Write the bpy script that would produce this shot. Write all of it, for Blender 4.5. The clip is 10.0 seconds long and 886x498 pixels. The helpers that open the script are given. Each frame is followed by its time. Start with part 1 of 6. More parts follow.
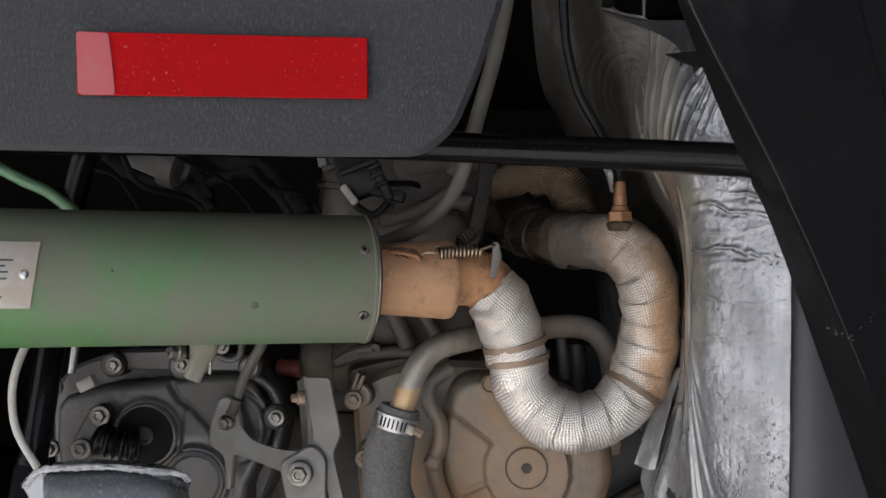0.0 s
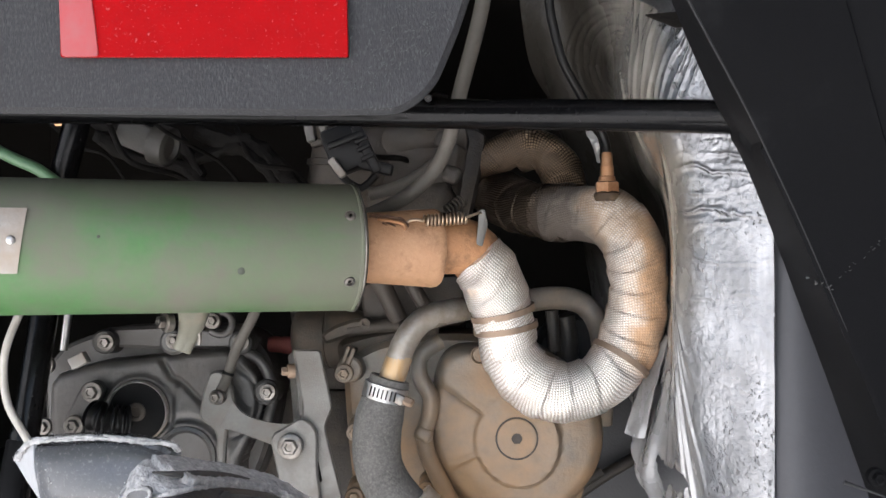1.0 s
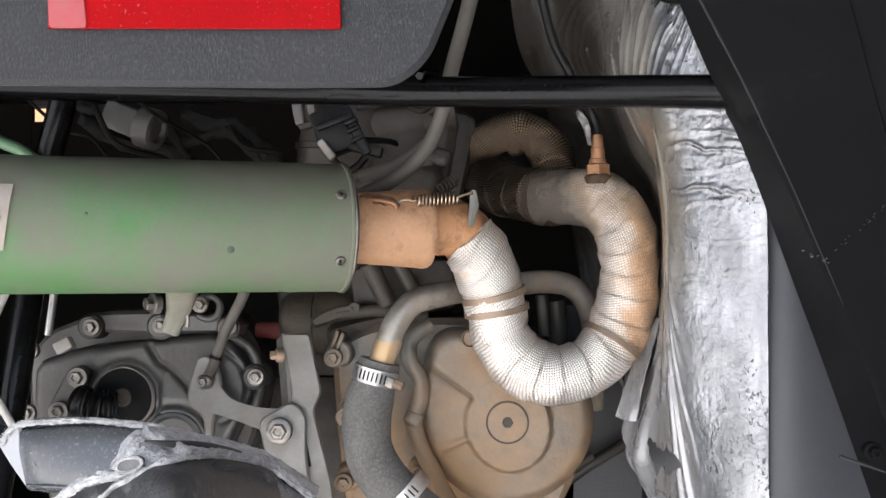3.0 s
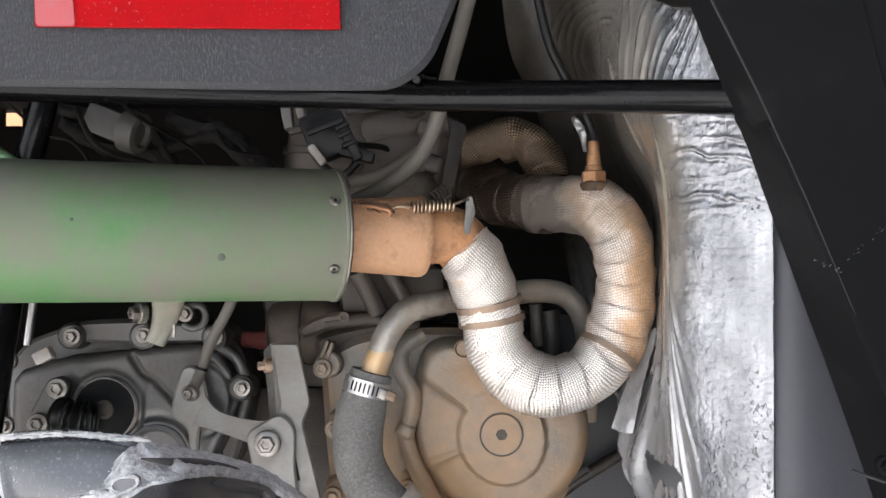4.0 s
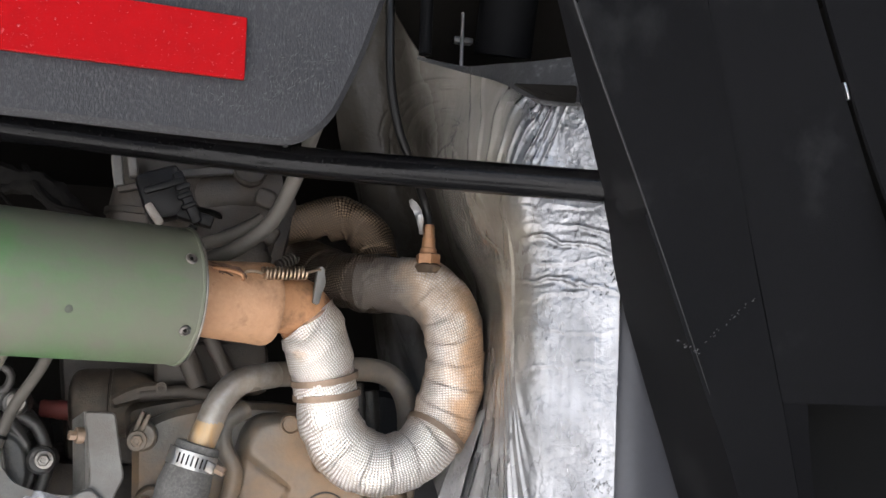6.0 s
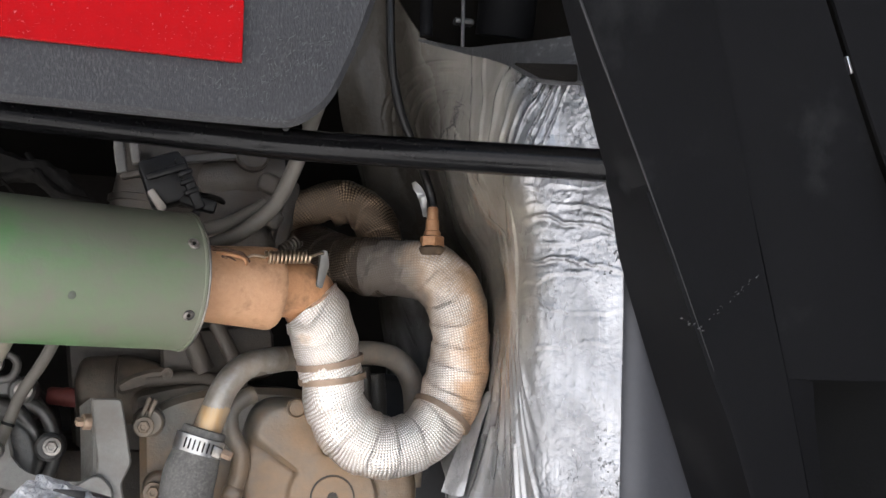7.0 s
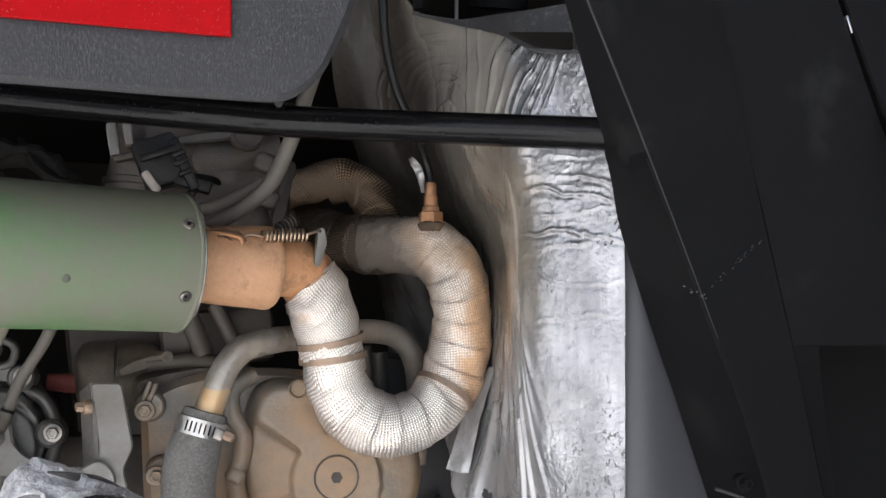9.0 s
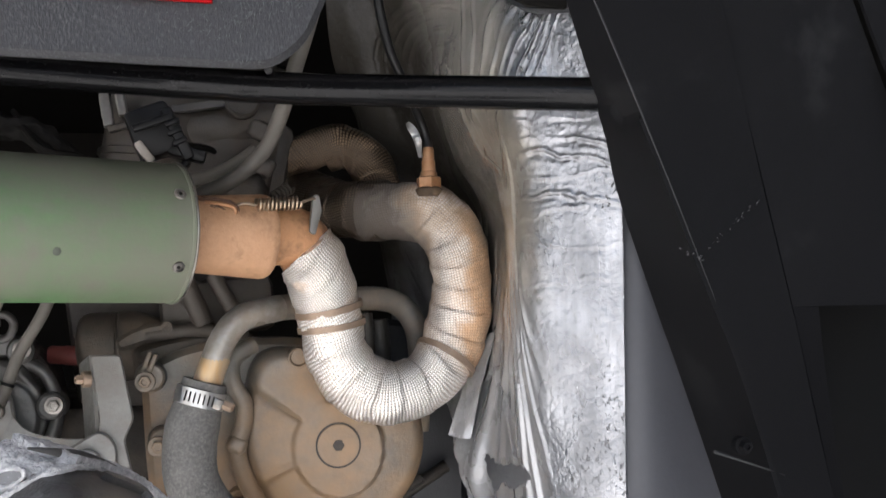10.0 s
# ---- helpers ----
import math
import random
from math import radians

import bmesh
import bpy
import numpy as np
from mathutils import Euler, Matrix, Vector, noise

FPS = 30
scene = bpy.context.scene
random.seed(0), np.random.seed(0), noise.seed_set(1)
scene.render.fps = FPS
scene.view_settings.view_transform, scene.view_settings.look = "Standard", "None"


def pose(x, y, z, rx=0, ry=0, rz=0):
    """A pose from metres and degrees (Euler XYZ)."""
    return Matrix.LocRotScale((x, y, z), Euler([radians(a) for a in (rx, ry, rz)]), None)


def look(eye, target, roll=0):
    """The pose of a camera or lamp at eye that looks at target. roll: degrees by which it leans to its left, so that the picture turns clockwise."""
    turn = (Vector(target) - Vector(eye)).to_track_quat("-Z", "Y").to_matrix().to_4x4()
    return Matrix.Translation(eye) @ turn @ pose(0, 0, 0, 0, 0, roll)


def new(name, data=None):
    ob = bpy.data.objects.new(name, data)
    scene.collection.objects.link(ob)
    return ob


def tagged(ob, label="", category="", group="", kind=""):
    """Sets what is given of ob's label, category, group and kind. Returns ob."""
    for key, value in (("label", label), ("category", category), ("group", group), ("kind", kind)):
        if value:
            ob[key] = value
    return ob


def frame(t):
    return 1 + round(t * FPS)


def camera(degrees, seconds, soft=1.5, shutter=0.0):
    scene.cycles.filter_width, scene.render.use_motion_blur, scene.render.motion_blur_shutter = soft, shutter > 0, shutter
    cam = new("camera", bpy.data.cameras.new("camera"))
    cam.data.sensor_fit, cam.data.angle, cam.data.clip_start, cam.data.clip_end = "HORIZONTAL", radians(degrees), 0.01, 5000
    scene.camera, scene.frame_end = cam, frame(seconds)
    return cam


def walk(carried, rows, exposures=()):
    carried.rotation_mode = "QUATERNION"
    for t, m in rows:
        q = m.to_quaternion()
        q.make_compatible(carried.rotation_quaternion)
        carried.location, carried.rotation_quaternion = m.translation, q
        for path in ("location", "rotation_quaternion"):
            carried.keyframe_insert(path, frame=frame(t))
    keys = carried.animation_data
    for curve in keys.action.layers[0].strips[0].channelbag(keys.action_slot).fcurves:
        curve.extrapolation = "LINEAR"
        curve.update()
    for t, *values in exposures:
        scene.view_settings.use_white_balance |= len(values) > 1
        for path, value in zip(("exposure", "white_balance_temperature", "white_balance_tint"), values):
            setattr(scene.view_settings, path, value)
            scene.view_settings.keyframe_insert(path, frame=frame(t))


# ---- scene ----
cam = camera(44.30, 10.0, soft=1.5, shutter=0.5)
PATH = [
    (0, (0.0891, 0.0166, 0.9079), (-0.0203, 2.0136, 0.9144), 0.82),
    (0.5, (0.0959, 0.0123, 0.8880), (-0.0145, 2.0091, 0.9046), 0.31),
    (1, (0.1037, 0.0133, 0.8739), (-0.0134, 2.0097, 0.8996), 0.19),
    (1.5, (0.1057, 0.0130, 0.8658), (-0.0106, 2.0094, 0.8909), 0.20),
    (2, (0.1050, 0.0162, 0.8630), (-0.0080, 2.0129, 0.8822), 0.22),
    (2.5, (0.0989, 0.0186, 0.8597), (0.0062, 2.0164, 0.8804), 0.18),
    (3.8, (0.0859, 0.0315, 0.8501), (0.0311, 2.0300, 0.9054), 0.18),
    (4, (0.0758, 0.0408, 0.8557), (0.0462, 2.0400, 0.9034), 0.28),
    (4.2, (0.0757, 0.0395, 0.8503), (0.0522, 2.0383, 0.9157), 0.70),
    (4.5, (0.0551, 0.0445, 0.8459), (0.1721, 2.0393, 0.9314), 0.86),
    (4.7, (0.0414, 0.0478, 0.8409), (0.2899, 2.0293, 0.9504), 1.66),
    (5, (0.0046, 0.0491, 0.8342), (0.4046, 2.0036, 0.9758), 1.46),
    (5.2, (-0.0090, 0.0476, 0.8200), (0.4247, 1.9895, 1.0220), 2.28),
    (5.5, (-0.0316, 0.0534, 0.8222), (0.4564, 1.9774, 1.0671), 2.49),
    (5.7, (-0.0319, 0.0533, 0.8266), (0.4569, 1.9750, 1.0876), 2.98),
    (7, (-0.0253, 0.0539, 0.8237), (0.4458, 1.9837, 1.0557), 2.13),
    (7.5, (-0.0253, 0.0546, 0.8209), (0.4434, 1.9861, 1.0430), 1.79),
    (8, (-0.0225, 0.0569, 0.8192), (0.4380, 1.9910, 1.0363), 1.48),
    (8.5, (-0.0193, 0.0598, 0.8202), (0.4401, 1.9954, 1.0259), 1.11),
    (9, (-0.0197, 0.0630, 0.8193), (0.4480, 1.9974, 1.0183), 0.72),
    (9.5, (-0.0112, 0.0661, 0.8169), (0.4446, 2.0040, 1.0091), 0.23),
    (10, (-0.0031, 0.0681, 0.8214), (0.4371, 2.0145, 0.9542), -0.25),
]
walk(cam, [(t, look(eye, target, roll)) for t, eye, target, roll in PATH],
     [(0.0, 1.65), (0.4, 2.1), (0.8, 2.5), (4.0, 2.55), (5.2, 2.48), (8.5, 2.44), (9.5, 2.3), (10.0, 2.36)])

# ---- world and light ----
world = bpy.data.worlds.new("sky")
scene.world = world
world.use_nodes = True
sky = world.node_tree.nodes.new("ShaderNodeTexSky")
sky.sky_type, sky.sun_disc = "NISHITA", False
SUN_UP, SUN_ROUND = radians(44), radians(128)
sky.sun_elevation, sky.sun_rotation = SUN_UP, SUN_ROUND
sky.air_density, sky.dust_density, sky.ozone_density = 1.0, 2.2, 1.0
back = world.node_tree.nodes["Background"]
back.inputs["Strength"].default_value = 0.065
world.node_tree.links.new(sky.outputs[0], back.inputs["Color"])
sun = new("sun", bpy.data.lights.new("sun", "SUN"))
sun.data.energy, sun.data.angle, sun.data.color = 5.0, radians(0.6), (0.99, 0.975, 1.0)
sun.matrix_world = look((0, 0, 0), (-math.sin(SUN_ROUND) * math.cos(SUN_UP), -math.cos(SUN_ROUND) * math.cos(SUN_UP), -math.sin(SUN_UP)))


# ---- materials ----
def material(name, colour, rough=0.6, metal=0.0, second=None, amount=0.5, scale=30.0, bump=0.15, grain=400.0,
             dust=None, dusty=0.0, dust_scale=18.0, stretch=(1, 1, 1), spec=0.5):
    """Base colour with a second tone in patches, a film of dust in blotches, fine grain relief."""
    m = bpy.data.materials.new(name)
    m.use_nodes = True
    nt = m.node_tree
    n, l = nt.nodes, nt.links
    b = n["Principled BSDF"]
    b.inputs["Specular IOR Level"].default_value = spec
    tc = n.new("ShaderNodeTexCoord")
    mp = n.new("ShaderNodeMapping")
    mp.inputs["Scale"].default_value = stretch
    l.new(tc.outputs["Object"], mp.inputs["Vector"])

    def field(sc, detail, low, high):
        t = n.new("ShaderNodeTexNoise")
        t.inputs["Scale"].default_value, t.inputs["Detail"].default_value, t.inputs["Roughness"].default_value = sc, detail, 0.62
        l.new(mp.outputs[0], t.inputs["Vector"])
        r = n.new("ShaderNodeMapRange")
        r.inputs["From Min"].default_value, r.inputs["From Max"].default_value = low, high
        l.new(t.outputs["Fac"], r.inputs["Value"])
        return t, r

    def mix(fac, a, c):
        x = n.new("ShaderNodeMix")
        x.data_type = "RGBA"
        l.new(fac, x.inputs["Factor"])
        for s, v in ((6, a), (7, c)):
            if isinstance(v, tuple):
                x.inputs[s].default_value = (*v, 1)
            else:
                l.new(v, x.inputs[s])
        return x.outputs[2]

    col = colour
    second = second or tuple(0.6 * v for v in colour)
    _, r1 = field(scale, 6, 0.5 - 0.22, 0.5 + 0.22)
    r1.inputs["To Max"].default_value = amount
    col = mix(r1.outputs[0], colour, second)
    _, r3 = field(grain * 0.5, 3, 0.3, 0.7)
    r3.inputs["To Max"].default_value = 0.22
    col = mix(r3.outputs[0], col, tuple(0.5 * v for v in second))
    rough_out = None
    if dust:
        _, r2 = field(dust_scale, 8, 0.62 - 0.5 * dusty, 0.9 - 0.5 * dusty)
        col = mix(r2.outputs[0], col, dust)
        rr = n.new("ShaderNodeMapRange")
        rr.inputs["To Min"].default_value, rr.inputs["To Max"].default_value = rough, min(1, rough + 0.35)
        l.new(r2.outputs[0], rr.inputs["Value"])
        l.new(rr.outputs[0], b.inputs["Roughness"])
        if metal:
            rm = n.new("ShaderNodeMapRange")
            rm.inputs["To Min"].default_value, rm.inputs["To Max"].default_value = metal, 0.0
            l.new(r2.outputs[0], rm.inputs["Value"])
            l.new(rm.outputs[0], b.inputs["Metallic"])
    else:
        b.inputs["Roughness"].default_value = rough
        b.inputs["Metallic"].default_value = metal
    l.new(col, b.inputs["Base Color"])
    g, _ = field(grain, 4, 0, 1)
    bp = n.new("ShaderNodeBump")
    bp.inputs["Strength"].default_value, bp.inputs["Distance"].default_value = bump, 0.0015
    l.new(g.outputs["Fac"], bp.inputs["Height"])
    l.new(bp.outputs[0], b.inputs["Normal"])
    return m


DUST = (0.30, 0.24, 0.18)
M_panel = material("grey_black_plastic", (0.0205, 0.0205, 0.0222), 0.55, second=(0.030, 0.030, 0.0322), amount=0.8, scale=14, bump=0.5, grain=800, dust=(0.075, 0.0745, 0.076), dusty=0.25, dust_scale=820, stretch=(1, 1, 0.4), spec=0.35)
M_fender = material("black_plastic", (0.0061, 0.0061, 0.0067), 0.6, second=(0.0082, 0.0082, 0.0089), bump=0.25, grain=900, scale=8, dust=(0.03, 0.03, 0.03), dusty=0.1, dust_scale=10, spec=0.06)
M_paleedge = material("paler_black_plastic", (0.0105, 0.0105, 0.0115), 0.6, bump=0.2)
M_scuff = material("pale_scuff", (0.11, 0.11, 0.11), 0.7)
M_fuzz = material("pale_plastic_fuzz", (0.09, 0.09, 0.092), 0.7)
M_slate = material("dark_slate_plastic", (0.02, 0.02, 0.022), 0.5, second=(0.014, 0.014, 0.015), scale=25, bump=0.2)
M_olive = material("faded_olive_paint", (0.19, 0.185, 0.145), 0.5, second=(0.13, 0.122, 0.095), scale=60, bump=0.2, dust=DUST, dusty=0.3)
M_backing = material("mid_grey_plastic", (0.16, 0.16, 0.166), 0.6, second=(0.12, 0.12, 0.124), scale=40, bump=0.3)
M_inner = material("charcoal_plastic", (0.038, 0.0392, 0.0455), 0.5, second=(0.047, 0.0487, 0.0555), bump=0.1, grain=300, scale=9)
M_tube = material("black_enamel", (0.0035, 0.0035, 0.004), 0.2, second=(0.006, 0.006, 0.006), bump=0.06, grain=300, dust=(0.03, 0.029, 0.028), dusty=0.03, dust_scale=420, spec=0.17)
M_red = material("red_tape", (0.31, 0.0015, 0.003), 0.3, second=(0.25, 0.0015, 0.003), bump=0.05, grain=150, scale=14, dust=(0.55, 0.25, 0.25), dusty=0.0, dust_scale=520, spec=0.08)
M_redworn = material("worn_red_tape", (0.36, 0.03, 0.036), 0.4, second=(0.36, 0.10, 0.10), amount=0.8, bump=0.1, grain=200, scale=50)
# near black standing for shade: bay walls, slots, sockets, notch
M_dark = material("shade_black", (0.010, 0.0088, 0.0075), 0.85, bump=0.2, spec=0.1)
M_alu = material("dusty_cast_aluminium", (0.088, 0.086, 0.082), 0.34, 0.6, second=(0.052, 0.050, 0.047), scale=40, bump=0.22, grain=600, dust=(0.060, 0.053, 0.046), dusty=0.36, dust_scale=22)
# dusty cast aluminium again, darkened for the shade deeper in the bay
M_dimalu = material("shaded_grimy_aluminium", (0.074, 0.067, 0.058), 0.42, 0.5, second=(0.032, 0.027, 0.021), scale=40, bump=0.35, grain=600, dust=(0.062, 0.048, 0.036), dusty=0.5, dust_scale=26)
M_brown = material("brown_dusted_casting", (0.155, 0.143, 0.122), 0.36, 0.25, second=(0.10, 0.088, 0.072), amount=0.7, scale=22, bump=0.25, grain=420, dust=(0.30, 0.18, 0.088), dusty=0.44, dust_scale=8)
M_starter = material("brown_grey_casting", (0.068, 0.058, 0.047), 0.45, 0.4, second=(0.038, 0.031, 0.024), scale=35, bump=0.35, grain=500, dust=(0.12, 0.092, 0.066), dusty=0.42, dust_scale=30)
# browner and darker still: bay shade is part of this colour
M_dimbrown = material("shaded_brown_casting", (0.038, 0.032, 0.026), 0.5, 0.3, second=(0.018, 0.015, 0.012), scale=30, bump=0.4, grain=400, dust=(0.07, 0.056, 0.042), dusty=0.35, dust_scale=30)
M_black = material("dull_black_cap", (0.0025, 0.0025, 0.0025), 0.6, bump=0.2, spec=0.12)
M_bracket = material("grey_pressed_steel", (0.165, 0.160, 0.147), 0.38, 0.35, second=(0.112, 0.107, 0.096), scale=35, bump=0.2, grain=600, dust=(0.115, 0.10, 0.083), dusty=0.34, dust_scale=40)
M_steel = material("zinc_steel", (0.55, 0.55, 0.54), 0.32, 0.95, second=(0.4, 0.38, 0.36), bump=0.1, dust=DUST, dusty=0.25, dust_scale=60)
M_spring = material("bronzed_spring_steel", (0.42, 0.33, 0.24), 0.3, 0.9, second=(0.30, 0.2, 0.12), bump=0.1)
M_rust = material("rust_dusted_steel", (0.45, 0.258, 0.143), 0.62, 0.0, second=(0.36, 0.178, 0.083), amount=0.7, scale=45, bump=0.3, grain=500, dust=(0.14, 0.07, 0.035), dusty=0.22, dust_scale=50)
M_sensor = material("rust_tinted_steel", (0.42, 0.24, 0.13), 0.45, 0.5, second=(0.30, 0.13, 0.055), amount=0.9, scale=110, bump=0.3, grain=400)
M_burnt = material("scorched_rust", (0.50, 0.255, 0.125), 0.6, 0.1, second=(0.40, 0.19, 0.08), amount=0.8, scale=60, bump=0.35, grain=500, dust=(0.05, 0.03, 0.018), dusty=0.24, dust_scale=42)
M_scorch = material("dark_scorch", (0.13, 0.062, 0.032), 0.7, 0.1, second=(0.06, 0.03, 0.017), amount=0.9, scale=160, bump=0.5)
M_strap = material("rusty_strap", (0.30, 0.22, 0.16), 0.5, 0.5, second=(0.2, 0.13, 0.08), scale=80)
M_rubber = material("rubber_hose", (0.055, 0.053, 0.050), 0.75, second=(0.12, 0.114, 0.104), amount=0.9, scale=38, bump=0.6, grain=500, dust=(0.16, 0.152, 0.14), dusty=0.36, dust_scale=430)
M_hose = material("grey_dusty_hose", (0.078, 0.070, 0.059), 0.65, second=(0.115, 0.102, 0.084), scale=40, bump=0.2)
M_hosedark = material("dim_grey_plastic", (0.052, 0.048, 0.040), 0.55, second=(0.028, 0.025, 0.020), scale=60, bump=0.2)
M_pipe = material("dusty_coolant_pipe", (0.40, 0.375, 0.34), 0.42, 0.65, second=(0.22, 0.185, 0.145), amount=0.9, scale=70, bump=0.2, dust=(0.30, 0.25, 0.19), dusty=0.3, dust_scale=25)
M_dimpipe = material("dull_dusty_pipe", (0.20, 0.175, 0.145), 0.5, 0.3, second=(0.13, 0.112, 0.092), scale=40, bump=0.25, dust=(0.24, 0.19, 0.14), dusty=0.4, dust_scale=40)
M_loom = material("dusty_loom_tape", (0.0055, 0.005, 0.0044), 0.7, second=(0.013, 0.0115, 0.0095), scale=50, bump=0.4, grain=500, spec=0.12)
M_bolt = material("dull_bolt_steel", (0.27, 0.255, 0.235), 0.3, 0.9, second=(0.11, 0.097, 0.083), amount=0.8, scale=120, bump=0.2, dust=(0.10, 0.08, 0.062), dusty=0.3, dust_scale=90)
M_amber = material("amber_stained_pipe", (0.50, 0.30, 0.12), 0.4, 0.45, second=(0.44, 0.38, 0.30), amount=0.8, scale=110, bump=0.15, stretch=(1, 1, 0.2))
M_wire = material("black_wire", (0.006, 0.0058, 0.0055), 0.4, bump=0.1, spec=0.28)
M_white = material("grey_white_plastic", (0.50, 0.48, 0.44), 0.5, second=(0.35, 0.33, 0.3), scale=60, dust=DUST, dusty=0.3)
M_dustplastic = material("dust_caked_plastic", (0.042, 0.042, 0.043), 0.36, second=(0.06, 0.06, 0.061), scale=25, bump=0.5, grain=500, dust=(0.22, 0.22, 0.23), dusty=0.16, dust_scale=130)
M_lobe = material("blue_grey_dusty_plastic", (0.115, 0.119, 0.127), 0.24, second=(0.07, 0.073, 0.079), scale=12, bump=0.12, grain=500, dust=(0.26, 0.26, 0.265), dusty=0.10, dust_scale=420)
M_rim = material("caked_grey_dust", (0.60, 0.60, 0.60), 0.95, second=(0.26, 0.262, 0.266), amount=0.9, scale=210, bump=1.0, grain=420)
M_facet = material("pale_highlight", (0.55, 0.56, 0.58), 0.5, second=(0.40, 0.41, 0.43), scale=40, bump=0.2)
M_slot = material("slot_shade_plastic", (0.07, 0.068, 0.066), 0.8, second=(0.04, 0.039, 0.038), scale=60, bump=0.3)
M_tag = material("grey_metal_tag", (0.42, 0.40, 0.38), 0.45, 0.4, second=(0.3, 0.28, 0.26), scale=40, dust=DUST, dusty=0.35)
M_muffmark = material("grey_green_stain", (0.075, 0.085, 0.062), 0.7, second=(0.05, 0.055, 0.045), scale=300)
M_ink = material("faded_ink", (0.05, 0.055, 0.045), 0.7)
M_redrub = material("dull_red_rubber", (0.14, 0.03, 0.025), 0.6)
M_greentube = material("green_plastic_tube", (0.10, 0.2, 0.1), 0.4)
M_blocker = material("dull_grey_blocker", (0.16, 0.15, 0.14), 0.8, second=(0.11, 0.10, 0.09), scale=2, bump=0.2, grain=40)
M_concrete = material("pale_concrete", (0.63, 0.62, 0.605), 0.85, second=(0.52, 0.51, 0.495), scale=3, bump=0.3, grain=60)
M_reflector = material("grey_reflector", (0.36, 0.368, 0.38), 0.85, second=(0.29, 0.297, 0.305), scale=2, bump=0.2, grain=40)
M_wood = material("sunlit_timber", (0.27, 0.135, 0.062), 0.7, second=(0.2, 0.095, 0.042), scale=5, stretch=(1, 1, 12))


def wrap_material(name, thread, gap, dust, dusty, stains=()):
    """Woven heat-wrap cloth: bright metallic threads in a wandering weave, filled and smoothed over by dust in patches.
    stains: rows of (axis, low, high, most, colour) where dust has settled or a darker brown sets in along the thing."""
    m = bpy.data.materials.new(name)
    m.use_nodes = True
    nt = m.node_tree
    n, l = nt.nodes, nt.links
    b = n["Principled BSDF"]
    tc = n.new("ShaderNodeTexCoord")
    uv = n.new("ShaderNodeUVMap")

    def noise_at(scale, detail):
        t = n.new("ShaderNodeTexNoise")
        t.inputs["Scale"].default_value, t.inputs["Detail"].default_value = scale, detail
        l.new(tc.outputs["Object"], t.inputs["Vector"])
        return t

    def math_node(op, a, c, d=None):
        x = n.new("ShaderNodeMath")
        x.operation = op
        for k, v in enumerate((a, c, d)):
            if v is None:
                continue
            if isinstance(v, (int, float)):
                x.inputs[k].default_value = v
            else:
                l.new(v, x.inputs[k])
        return x.outputs[0]

    def span(v, low, high, to_low=0.0, to_high=1.0):
        r = n.new("ShaderNodeMapRange")
        r.interpolation_type = "SMOOTHSTEP"
        for k, x in (("From Min", low), ("From Max", high), ("To Min", to_low), ("To Max", to_high)):
            r.inputs[k].default_value = x
        l.new(v, r.inputs["Value"])
        return r.outputs[0]

    def mix(fac, a, c):
        x = n.new("ShaderNodeMix")
        x.data_type = "RGBA"
        l.new(fac, x.inputs["Factor"])
        for k, v in ((6, a), (7, c)):
            if isinstance(v, tuple):
                x.inputs[k].default_value = (*v, 1)
            else:
                l.new(v, x.inputs[k])
        return x.outputs[2]

    # the weave wanders: each stretch of cloth is pulled a little another way
    wander = noise_at(26, 2)
    shift = n.new("ShaderNodeVectorMath")
    shift.operation = "MULTIPLY_ADD"
    l.new(wander.outputs["Color"], shift.inputs[0])
    shift.inputs[1].default_value = (0.011, 0.011, 0)
    l.new(uv.outputs[0], shift.inputs[2])
    mp = n.new("ShaderNodeMapping")
    mp.inputs["Rotation"].default_value = (0, 0, radians(14))
    l.new(shift.outputs[0], mp.inputs["Vector"])
    waves = []
    for axis in ("X", "Y"):
        w = n.new("ShaderNodeTexWave")
        w.bands_direction = axis
        w.inputs["Scale"].default_value, w.inputs["Distortion"].default_value = 132.0, 0.5
        l.new(mp.outputs[0], w.inputs["Vector"])
        waves.append(w.outputs["Fac"])
    bead = math_node("MULTIPLY", waves[0], waves[1])

    patch = noise_at(34, 6)
    film = span(patch.outputs["Fac"], 0.70 - 0.4 * dusty, 0.86 - 0.4 * dusty, 0.0, 0.85)
    sep = n.new("ShaderNodeSeparateXYZ")
    l.new(tc.outputs["Object"], sep.inputs[0])
    ragged = noise_at(30, 6)
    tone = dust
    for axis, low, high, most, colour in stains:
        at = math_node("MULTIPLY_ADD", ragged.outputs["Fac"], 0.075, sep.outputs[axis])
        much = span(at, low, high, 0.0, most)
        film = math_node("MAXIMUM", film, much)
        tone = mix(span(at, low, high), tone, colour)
    speck = noise_at(420, 3)
    cloth = mix(span(speck.outputs["Fac"], 0.35, 0.7), thread, tuple(0.78 * v for v in thread))
    woven = mix(span(bead, 0.02, 0.24), gap, cloth)
    grit = mix(span(speck.outputs["Fac"], 0.3, 0.75, 0.0, 0.5), tone, (0.06, 0.042, 0.028))
    l.new(mix(film, woven, mix(span(patch.outputs["Fac"], 0.35, 0.65), tone, grit)), b.inputs["Base Color"])
    l.new(span(film, 0.0, 1.0, 0.80, 0.0), b.inputs["Metallic"])
    l.new(span(film, 0.0, 1.0, 0.30, 0.75), b.inputs["Roughness"])
    height = math_node("MULTIPLY", bead, span(film, 0.0, 1.0, 1.0, 0.28))
    bp = n.new("ShaderNodeBump")
    bp.inputs["Strength"].default_value, bp.inputs["Distance"].default_value = 0.6, 0.0011
    l.new(height, bp.inputs["Height"])
    fine = n.new("ShaderNodeBump")
    fine.inputs["Strength"].default_value, fine.inputs["Distance"].default_value = 0.35, 0.0009
    l.new(speck.outputs["Fac"], fine.inputs["Height"])
